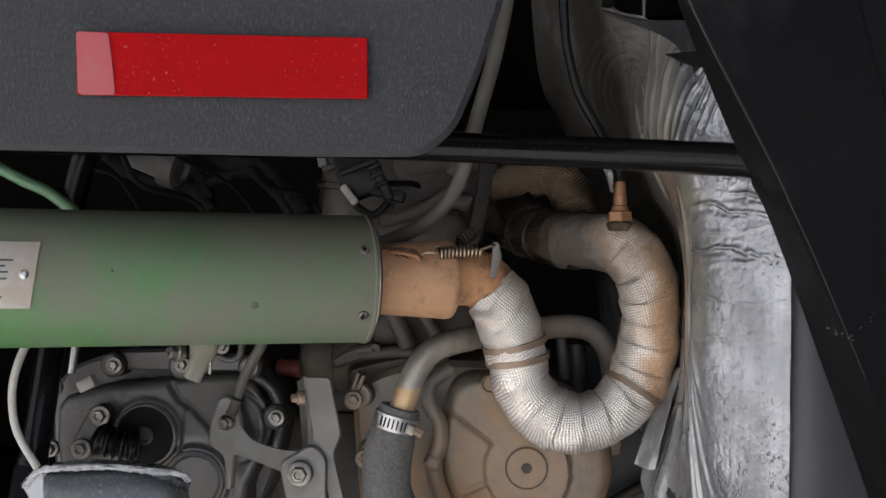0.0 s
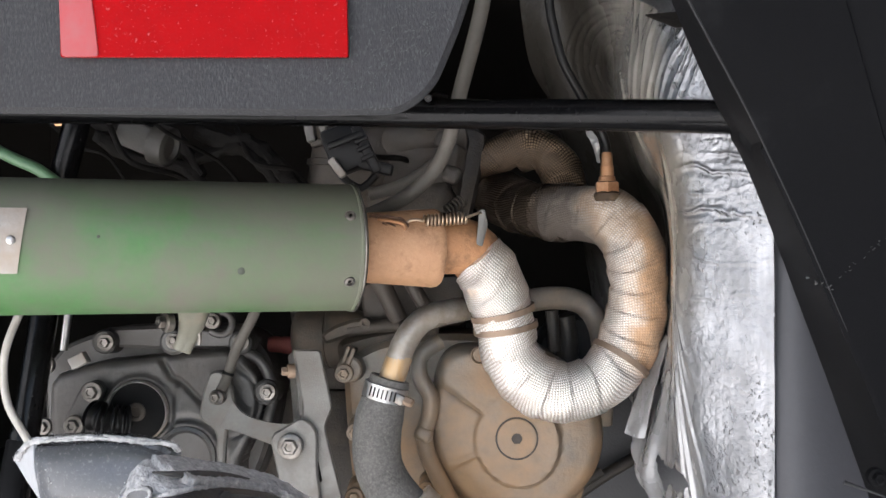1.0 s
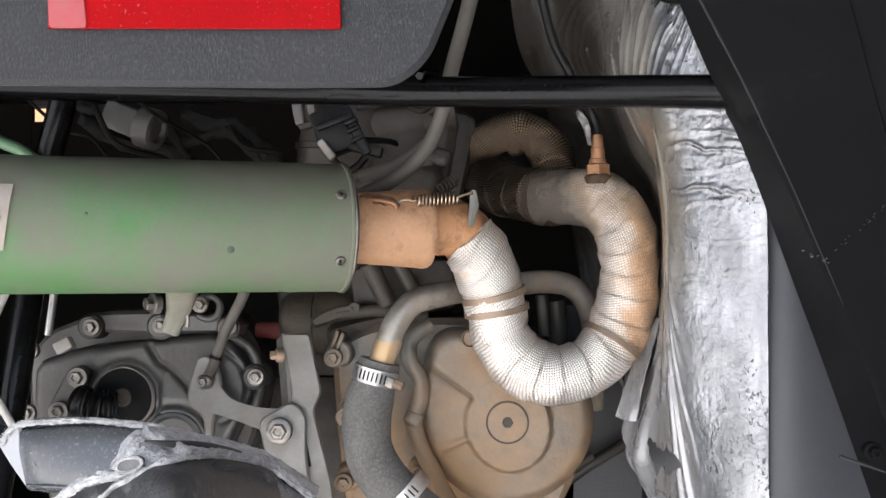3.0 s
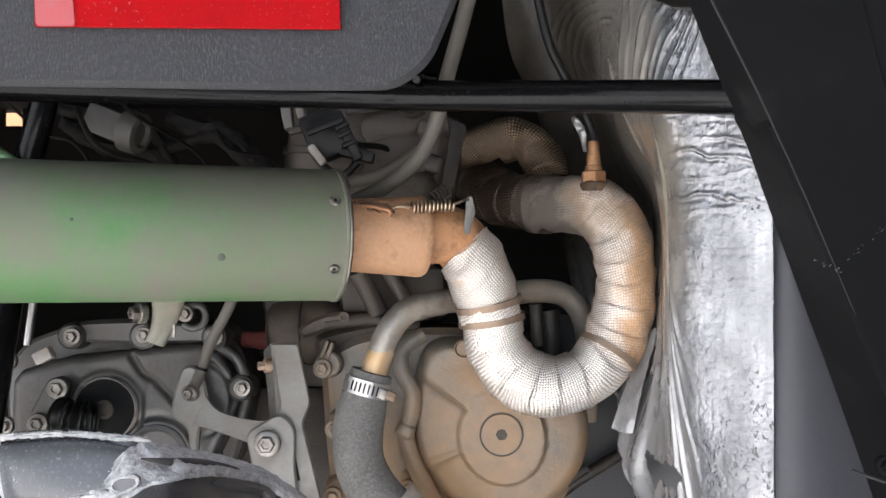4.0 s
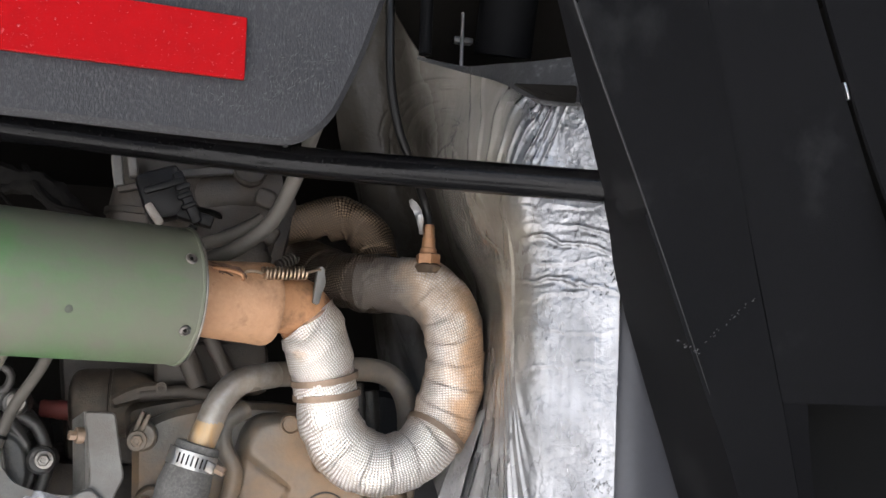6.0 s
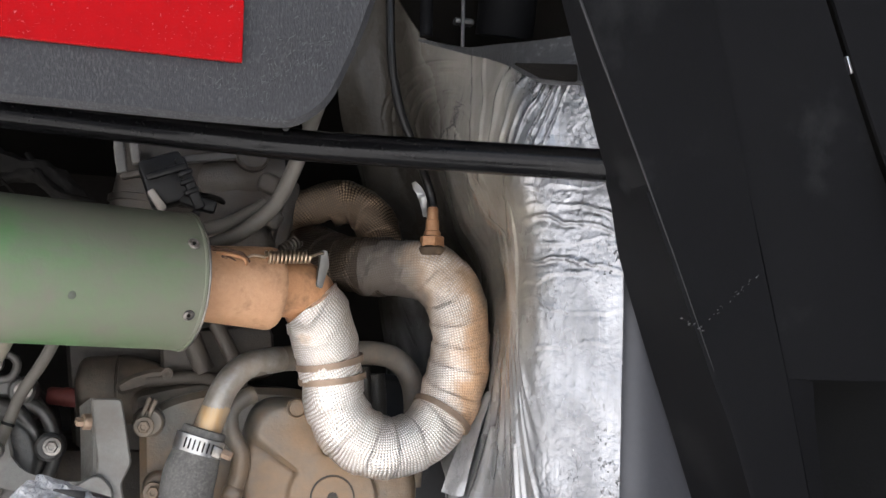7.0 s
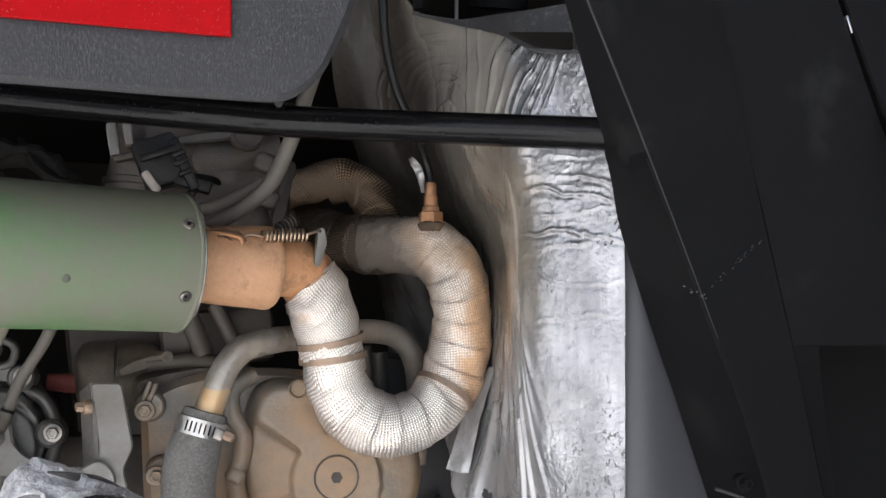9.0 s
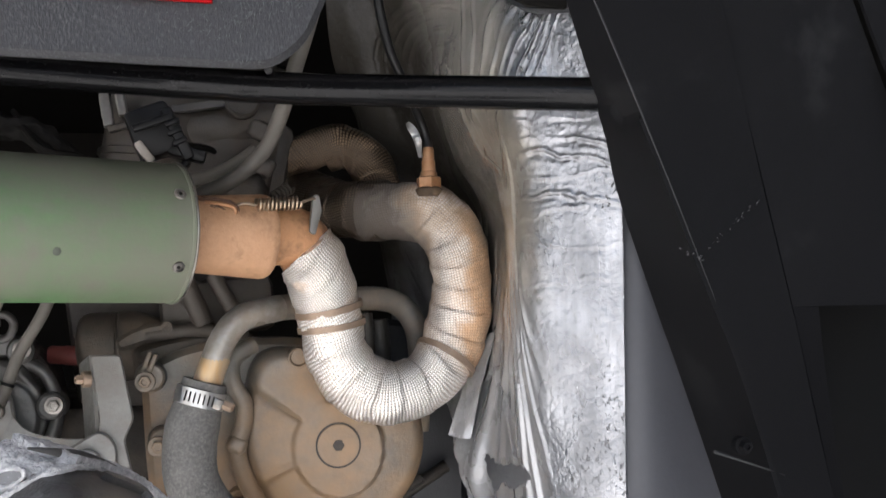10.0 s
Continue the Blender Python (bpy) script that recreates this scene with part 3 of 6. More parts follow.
def setting():
    bm = bmesh.new()
    bmesh.ops.create_grid(bm, x_segments=2, y_segments=2, size=60)
    tagged(part("ground", bm, M_concrete, None), "pale worn concrete yard under the vehicle", "ground", kind="structure")
    for name, c, s, m, what in (
        # ceiling, rear and side wall are unseen, added to keep light off
        ("sky_blocker", (-1.1, 1.8, 2.75), (7.8, 5.9, 0.1), M_blocker, "unseen dark ceiling added to cut sky light"),
        ("added_wall_rear", (1.0, 4.75, 1.35), (3.4, 0.1, 2.7), M_blocker, "unseen plain wall added"),
        ("boundary_wall", (-3.0, 9.0, 1.2), (16.0, 0.2, 2.4), M_wood, "sunlit tan boundary wall beyond the shed"),
        # added wall out of view, gives the foil something neutral to reflect
        ("reflector_wall", (-7.5, -6.5, 3.1), (0.2, 11.0, 6.2), M_reflector, "unseen grey wall added as a reflector"),
        ("added_wall_side", (2.75, 0.0, 1.35), (0.1, 9.6, 2.7), M_blocker, "unseen plain wall added"),
    ):
        tagged(part(name, box(c, s, 0.004), m, None, smooth=False), what + " round the parked vehicle", "wall", kind="structure")
    # bay walls, with the darkness of the void put into their colour
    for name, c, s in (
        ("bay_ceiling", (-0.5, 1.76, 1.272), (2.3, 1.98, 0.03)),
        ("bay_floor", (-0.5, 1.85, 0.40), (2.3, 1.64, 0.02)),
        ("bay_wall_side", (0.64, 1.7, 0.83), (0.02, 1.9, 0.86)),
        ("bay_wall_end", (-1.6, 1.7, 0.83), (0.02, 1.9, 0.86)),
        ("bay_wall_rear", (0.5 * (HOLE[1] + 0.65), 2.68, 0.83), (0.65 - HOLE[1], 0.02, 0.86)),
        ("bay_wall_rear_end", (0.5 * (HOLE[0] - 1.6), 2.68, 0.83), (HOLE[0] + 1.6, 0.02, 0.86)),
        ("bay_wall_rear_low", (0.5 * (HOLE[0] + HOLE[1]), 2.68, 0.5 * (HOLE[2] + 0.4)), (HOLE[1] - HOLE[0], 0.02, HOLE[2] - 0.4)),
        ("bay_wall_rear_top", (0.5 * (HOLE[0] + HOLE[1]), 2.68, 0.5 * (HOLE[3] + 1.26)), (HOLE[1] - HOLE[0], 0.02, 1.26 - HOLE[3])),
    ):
        tagged(part(name, box(c, s, 0.002), M_dark, None, smooth=False), "inner wall of the engine bay, near black for the deep shade", "wall", kind="structure")


setting()


# ---- body panels ----
def cargo_panel():
    t = thing("cargo_side_panel", (-0.105, 0.695, 0.97), "scuffed grey-black plastic body side panel with a red reflective strip", "body panel")
    out = [(-0.366, 0.69, 0.971), (-0.019, 0.692, 0.967), (0.038, 0.695, 0.968), (0.058, 0.695, 0.984), (0.074, 0.695, 1.022), (0.109, 0.7, 1.14), (-0.375, 0.7, 1.148)]
    part("shell", slab(rounded(out, 0.022, 8), 0.006, bevel=0.0035, raw=True), M_panel, t)
    tape = [(-0.181, 0.688, 1.044), (0.003, 0.69, 1.041), (0.004, 0.69, 1.003), (-0.18, 0.688, 1.004)]
    part("reflective_strip", slab(tape, 0.003, 0.001, 0.0004), M_red, t, "glossy red reflective tape with a scuffed pale end", False)
    worn = [(-0.181, 0.687, 1.044), (-0.16, 0.687, 1.043), (-0.157, 0.687, 1.021), (-0.155, 0.687, 1.004), (-0.179, 0.687, 1.004)]
    part("scuffed_tape_end", slab(worn, 0.002, 0.003, 0.0002), M_redworn, t, "pale worn end of the red tape", False)


    marks = bmesh.new()
    for k in range(420):
        u = random.random()
        a = Vector((0.002, 0.694, 0.969)).lerp(Vector((0.069, 0.694, 1.015)), u) if k % 3 else Vector((-0.191, 0.692, 0.973)).lerp(Vector((0.034, 0.694, 0.97)), u)
        a += Vector((-abs(random.gauss(0, 0.022)), 0, abs(random.gauss(0, 0.016)) - 0.001)) if k % 3 else Vector((0, 0, abs(random.gauss(0, 0.0012))))
        turn, size, wide = random.gauss(1.1, 0.5), random.uniform(0.0005, 0.0024), random.uniform(0.00012, 0.00026)
        d, w = Vector((math.cos(turn), 0, math.sin(turn))) * size, Vector((-math.sin(turn), 0, math.cos(turn))) * wide
        lift = Vector((0, -0.0002, 0))
        v = [marks.verts.new(q) for q in (a - d, a - w, a + d, a + w, a + lift)]
        for i in range(4):
            marks.faces.new((v[i], v[(i + 1) % 4], v[4]))
    part("scuffing", marks, M_fuzz, t, "fine pale scuffs along the edge", False)


def frame_rail():
    t = thing("frame_rail", (-0.02, 0.85, 0.977), "glossy black painted steel frame tube running across the bay", "frame tube")
    part("tube", sweep([(-0.426, 0.73, 0.981), (-0.256, 0.785, 0.986), (-0.062, 0.838, 0.99), (-0.002, 0.846, 0.99), (0.05, 0.842, 0.988), (0.15, 0.8, 0.981), (0.242, 0.747, 0.972), (0.288, 0.72, 0.966)], 0.0115, 24), M_tube, t)
    part("weld_bead", sweep([(0.044, 0.83, 0.998), (0.047, 0.84, 1.002), (0.056, 0.85, 1.003)], 0.003, 8), M_tube, t)


def fender():
    t = thing("front_fender_panel", (0.315, 0.68, 0.743), "matt black plastic body panel with pressed creases", "body panel")
    edge = [(0.178, 0.65, 1.082), (0.199, 0.665, 1.035), (0.233, 0.7, 0.975), (0.259, 0.735, 0.946), (0.284, 0.774, 0.91), (0.314, 0.784, 0.835), (0.329, 0.785, 0.795), (0.35, 0.785, 0.735), (0.365, 0.785, 0.691)]
    ridge = [(0.18, 0.63, 1.074), (0.206, 0.645, 1.029), (0.244, 0.668, 0.969), (0.262, 0.676, 0.936), (0.281, 0.683, 0.899), (0.311, 0.69, 0.833), (0.327, 0.692, 0.798), (0.346, 0.695, 0.745), (0.358, 0.695, 0.706)]
    seam = [(0.282, 0.655, 1.096), (0.298, 0.662, 1.043), (0.321, 0.676, 0.976), (0.333, 0.683, 0.941), (0.345, 0.689, 0.903), (0.365, 0.695, 0.834), (0.374, 0.697, 0.798), (0.387, 0.7, 0.744), (0.396, 0.7, 0.704)]
    part("edge_flange", sheet([edge, [tuple(0.5 * (a + b) for a, b in zip(p, q)) for p, q in zip(edge, ridge)], ridge], 4, 40, 0.003), M_fender, t)
    mid = [tuple(0.5 * (a + b) for a, b in zip(p, q)) for p, q in zip(ridge, seam)]
    part("main_face", sheet([ridge, mid, seam], 4, 40, 0.003), M_fender, t)
    seam2 = [(x + 0.0012, y + 0.001, z) for x, y, z in seam]
    right = [(0.362, 0.66, 1.107), (0.387, 0.668, 1.053), (0.422, 0.68, 0.983), (0.456, 0.69, 0.919), (0.476, 0.695, 0.874), (0.496, 0.7, 0.832)]
    upper = [(0.283, 0.656, 1.097), (0.299, 0.664, 1.043), (0.322, 0.678, 0.976), (0.343, 0.688, 0.913), (0.356, 0.693, 0.87), (0.367, 0.696, 0.83)]
    part("outer_face", sheet([upper, [tuple(0.5 * (a + b) for a, b in zip(p, q)) for p, q in zip(upper, right)], right], 4, 40, 0.003), M_fender, t)
    part("lower_strip", sheet([[(0.367, 0.696, 0.83), (0.375, 0.698, 0.798), (0.389, 0.702, 0.744), (0.397, 0.702, 0.704)], [(0.388, 0.7, 0.83), (0.393, 0.704, 0.798), (0.401, 0.706, 0.743), (0.407, 0.706, 0.703)]], 4, 20, 0.003), M_fender, t)
    # the ridge's highlight, painted as a thin lighter bead that tapers off
    part("crease_bead", sweep([(x, y + 0.0002, z) for x, y, z in ridge[:6]], lambda s, a, n: 0.0003 + 0.0007 * (1 - s / n), 8), M_paleedge, t, "paler bead for the highlight along the crease")
    for k in range(34):
        u = random.random()
        a = Vector((0.285, 0.686, 0.865)).lerp(Vector((0.302, 0.687, 0.859)), u * 3) if u < 0.33 else Vector((0.3, 0.687, 0.861)).lerp(Vector((0.341, 0.688, 0.897)), ((u - 0.33) / 0.67) ** 0.8)
        a += Vector((random.gauss(0, 0.001), 0, random.gauss(0, 0.0008)))
        d = Vector((random.uniform(0.0003, 0.0016), 0, random.uniform(-0.0002, 0.0014)))
        part("scuff", sweep([a - d * 0.5, a, a + d * 0.5], random.uniform(0.00012, 0.0003), 6, 0.001), M_scuff, t)
    # black slab in place of the dark hollow: its shade is the colour
    part("hollow_shade", slab([(0.425, 0.77, 0.849), (0.584, 0.77, 0.852), (0.576, 0.77, 0.671), (0.421, 0.77, 0.676)], 0.004, 0.01, 0.001), M_black, t, "flat black slab standing for the shade in a hollow")
    part("lower_edge", sweep([(0.311, 0.697, 0.740), (0.335, 0.695, 0.732), (0.359, 0.696, 0.724)], lambda s, a, n: 0.0002 + 0.0011 * (1 - s / n), 10, 0.003), M_paleedge, t, "paler lower edge of the panel")
    bolt(t, (0.331, 0.698, 0.743), 0.006, mat=M_fender, name="rivet")
    r = thing("door_panel", (0.434, 0.67, 0.945), "smooth black plastic panel beyond a narrow gap", "body panel")
    part("shell", sheet([[(0.373, 0.668, 1.112), (0.393, 0.668, 1.053), (0.42, 0.668, 0.981), (0.454, 0.668, 0.905)], [(0.529, 0.67, 1.13), (0.535, 0.67, 1.067), (0.54, 0.67, 0.989), (0.545, 0.67, 0.909)]], 6, 20, 0.003), M_fender, r)
    part("gap_clip", box((0.397, 0.672, 1.038), (0.002, 0.004, 0.012), 0.0006, (0, -18, 0)), M_steel, r)
    s = thing("inner_liner", (0.306, 0.76, 0.702), "smooth charcoal plastic liner panel beside the foil", "liner panel")
    part("shell", sheet([[(0.29, 0.8, 0.945), (0.292, 0.8, 0.885), (0.293, 0.8, 0.789), (0.294, 0.8, 0.645)], [(0.315, 0.793, 0.944), (0.315, 0.793, 0.885), (0.315, 0.793, 0.79), (0.315, 0.793, 0.647)],
                         [(0.38, 0.8, 0.945), (0.38, 0.8, 0.885), (0.38, 0.8, 0.789), (0.38, 0.8, 0.646)]], 6, 24, 0.003), M_inner, s)
    part("edge_bead", sweep([(0.29, 0.799, 0.945), (0.292, 0.799, 0.885), (0.293, 0.799, 0.789), (0.294, 0.799, 0.645)], 0.0012, 10), M_inner, s, "rolled edge of the liner")


cargo_panel()
frame_rail()
fender()


# ---- heat-shield foil on the firewall ----
def foil():
    t = thing("heat_shield", FOIL_FOOT, "crumpled silver aluminium foil heat shield, dusty brown behind the pipe", "heat shield")
    cols = [
        [(0.256, 0.798, 1.05), (0.272, 0.793, 0.998), (0.288, 0.789, 0.94), (0.291, 0.79, 0.895), (0.292, 0.793, 0.814), (0.293, 0.796, 0.715), (0.294, 0.797, 0.672)],
        [(0.244, 0.812, 1.052), (0.252, 0.809, 1), (0.262, 0.807, 0.942), (0.265, 0.808, 0.896), (0.268, 0.81, 0.814), (0.271, 0.812, 0.713), (0.273, 0.812, 0.669)],
        [(0.23, 0.827, 1.055), (0.222, 0.83, 1.003), (0.23, 0.836, 0.944), (0.236, 0.838, 0.898), (0.239, 0.84, 0.813), (0.25, 0.84, 0.71), (0.257, 0.84, 0.665)],
        [(0.223, 0.85, 1.071), (0.21, 0.86, 1.009), (0.225, 0.876, 0.95), (0.233, 0.88, 0.901), (0.234, 0.865, 0.813), (0.242, 0.868, 0.706), (0.247, 0.868, 0.66)],
        [(0.217, 0.9, 1.086), (0.201, 0.92, 1.021), (0.222, 0.95, 0.96), (0.247, 0.975, 0.91), (0.242, 0.945, 0.812), (0.238, 0.93, 0.73), (0.238, 0.93, 0.671)],
        [(0.208, 0.96, 1.113), (0.2, 1.03, 1.045), (0.222, 1.05, 0.975), (0.247, 1.06, 0.918), (0.248, 1.04, 0.811), (0.2165, 0.98, 0.706), (0.240, 0.98, 0.658)],
        [(0.184, 1.02, 1.138), (0.179, 1.09, 1.057), (0.204, 1.11, 0.983), (0.224, 1.13, 0.923), (0.225, 1.13, 0.838), (0.222, 1.03, 0.745), (0.225, 1.03, 0.735)],
        [(0.143, 1.06, 1.213), (0.150, 1.11, 1.068), (0.168, 1.15, 0.988), (0.185, 1.17, 0.926), (0.192, 1.17, 0.885), (0.199, 1.17, 0.838), (0.199, 1.17, 0.815)],
        [(0.108, 1.09, 1.22), (0.124, 1.13, 1.088), (0.158, 1.18, 1.03), (0.176, 1.20, 0.955), (0.186, 1.20, 0.895), (0.194, 1.19, 0.845), (0.196, 1.19, 0.815)],
    ]

    # height, slope, bow, strength of the wrinkles across the top of the flat face
    creases = [(0.966, -0.10, 0.1, 0.6), (0.951, -0.16, -0.2, 0.9), (0.940, -0.22, -0.35, 1.0), (0.928, 0.05, 0.2, 0.6), (0.913, -0.16, -0.45, 1.2), (0.904, 0.30, 0.2, 0.6), (0.874, -0.12, 0.9, 0.5), (0.849, 0.02, 0.0, 0.45)]
    ridges = [(-0.012, 0.5), (-0.004, 1.0), (0.0035, 0.6), (0.009, 0.9), (0.014, 0.5), (0.0185, 1.0), (0.025, 0.7), (0.031, 0.5), (0.038, 0.35)]
    low_folds = [(-0.17, 0.014, 0.6), (-0.105, 0.008, 0.6), (-0.055, 0.007, 1.0), (-0.02, 0.006, 1.0), (0.015, 0.006, 0.7), (0.06, 0.010, 0.8), (0.11, 0.010, 0.7), (0.16, 0.012, 0.8), (0.22, 0.014, 0.8), (0.31, 0.02, 0.8)]

    def ripple(u, v, p):
        inner = min(1, max(0, (u - 0.22) / 0.09))
        wig = noise.noise(p * 42)
        # long folds below, fanned out of one point
        low = min(1, max(0, (FAN.z + 0.012 - p.z) / 0.09))
        fan = (u - 0.40) / (0.42 + max(0, FAN.z - p.z) / 0.13)
        folds = sum(a * 0.0034 * math.exp(-((fan - f - 0.008 * noise.noise(Vector((f * 40, p.z * 16, 0)))) / w) ** 2) for f, w, a in low_folds)
        folds += 0.0016 * noise.noise(Vector((fan * 34, 7, p.z * 9)))
        # upper dome: arcs drawn round the boss on one side, standing ridges on the other
        deep = 0.86 / (p.y - 0.06)
        fx, fz = (p.x + 0.019) * deep - 0.019, 0.82 + (p.z - 0.82) * deep
        dx, dz = fx - BOSS.x, fz - BOSS.z
        reach, turn = math.hypot(dx, dz), math.atan2(dz, dx)
        high = min(1, max(0, (fz - 0.985) / 0.03))
        arcs = 0.0
        if dx < 0.02:
            for k in range(7):
                r = 0.017 + 0.0068 * k + 0.0025 * noise.noise(Vector((k * 3.1, turn * 1.4, 0)))
                arcs += 0.0018 * math.exp(-((reach - r) / 0.0011) ** 2) * max(0, 0.55 + 1.1 * noise.noise(Vector((k * 7.3, turn * 2.6, 4))))
            arcs *= min(1, (0.02 - dx) / 0.02)
        stand = 0.0
        s = dx - 0.028
        s += -(fz - 1.0) * (0.02 + 0.38 * min(1, max(0, s / 0.045))) + 0.0012 * wig
        for c, a in ridges:
            stand += a * 0.0032 * math.exp(-((s - c * 1.1 - 0.0012 * noise.noise(Vector((c * 900, p.z * 30, 2)))) / 0.0010) ** 2) * max(0.1, 0.6 + 0.9 * noise.noise(Vector((c * 500, p.z * 26, 9))))
        # wrinkles across the flat face
        lines = 0.0
        q = p.x - 0.262
        for z, slope, bow, a in creases:
            off = p.z - z - slope * q - bow * 12 * q * q - 0.0055 * noise.noise(p * 48 + Vector((z * 90, 0, 0))) - 0.0014 * noise.noise(p * 170 + Vector((z * 90, 0, 0)))
            lines += a * 0.0013 * (math.exp(-(off / 0.0014) ** 2) - 0.6 * math.exp(-((off + 0.0032) / 0.0022) ** 2)) * max(0.0, 0.6 + 0.9 * noise.noise(p * 40 + Vector((0, z * 50, 0))))
        upper = min(1, max(0.08, (p.z - 0.86) / 0.07))
        small = (0.5 - abs(noise.noise(p * 95 + Vector((4, 4, 1))))) ** 4 * 0.0045 + (0.5 - abs(noise.noise(p * 190 + Vector((1, 4, 7))))) ** 4 * 0.0025
        dents = noise.noise(p * 30) * 0.0010
        return (folds * low + arcs * high) * inner + stand * high + (lines + small * upper) * (1 - 0.9 * inner) + dents

    bm = sheet(cols, 40, 420, 0.0012, ripple)
    # a torn hole low down
    tear = [(0.228, 0.715), (0.234, 0.711), (0.239, 0.704), (0.244, 0.705), (0.252, 0.698), (0.254, 0.690), (0.245, 0.683), (0.240, 0.690), (0.235, 0.684), (0.230, 0.698)]

    def torn(c):
        x = c.x - 0.148 * (c.y - 0.93) + 0.0022 * noise.noise(c * 260)
        z = c.z + 0.175 * (c.y - 0.93) + 0.0022 * noise.noise(c * 260 + Vector((9, 9, 9)))
        odd = False
        for (x0, z0), (x1, z1) in zip(tear, tear[1:] + tear[:1]):
            if (z0 > z) != (z1 > z) and x < x0 + (z - z0) * (x1 - x0) / (z1 - z0):
                odd = not odd
        return odd

    gone = [f for f in bm.faces if f.verts[0].co.z < 0.74 and f.verts[0].co.y > 0.845 and torn(f.calc_center_median())]
    bmesh.ops.delete(bm, geom=gone, context="FACES")
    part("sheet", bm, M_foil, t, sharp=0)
    part("backing", slab([(0.229, 1.0, 0.715), (0.262, 1.0, 0.735), (0.31, 1.0, 0.735), (0.31, 1.0, 0.62), (0.255, 1.0, 0.62), (0.229, 1.0, 0.668)], 0.004, 0.006, 0.001), M_backing, t, "grey plastic behind the torn foil")
    part("curled_flap", sheet([[(0.243, 0.955, 0.813), (0.233, 0.962, 0.773), (0.223, 0.965, 0.723)], [(0.240, 0.960, 0.812), (0.228, 0.970, 0.772), (0.216, 0.970, 0.7225)], [(0.239, 0.965, 0.811), (0.222, 0.978, 0.771), (0.207, 0.98, 0.725)]], 8, 40, 0.001,
                              lambda u, v, p: 0.0014 * noise.noise(p * 70)), M_foil, t)


foil()


# ---- exhaust ----
def wrapped(path, r, pitch=0.025, slant=0.9, lift=0.0016):
    """Pipe bound with overlapping turns of cloth: each turn steps over the one before."""
    def radius(run, a, total):
        turn = (run + slant * r * math.cos(a + 0.5 * math.sin(run * 23)) * (0.5 + 0.35 * math.sin(run * 17 + 2)) + 0.0055 * math.sin(run * 43) + 0.0012 * math.sin(a * 3 + run * 90)) / pitch
        k = turn - math.floor(turn)
        lump = 0.0011 * math.sin(turn * 1.7 + 2 * a) + 0.0004 * math.sin(run * 210 + 5 * a)
        return r + lift * k * (1 if k < 0.93 else (1 - k) / 0.07) + lump
    return sweep(path, radius, 40, 0.0015)


U_PIPE = [(0.072, 0.915, 0.886), (0.087, 0.93, 0.866), (0.098, 0.942, 0.841), (0.103, 0.945, 0.819), (0.106, 0.947, 0.8), (0.115, 0.95, 0.782), (0.134, 0.955, 0.767), (0.157, 0.96, 0.763),
          (0.182, 0.966, 0.77), (0.203, 0.972, 0.791), (0.215, 0.975, 0.821), (0.219, 0.978, 0.856), (0.215, 0.985, 0.89), (0.198, 1, 0.914), (0.172, 1.02, 0.92), (0.147, 1.04, 0.92)]


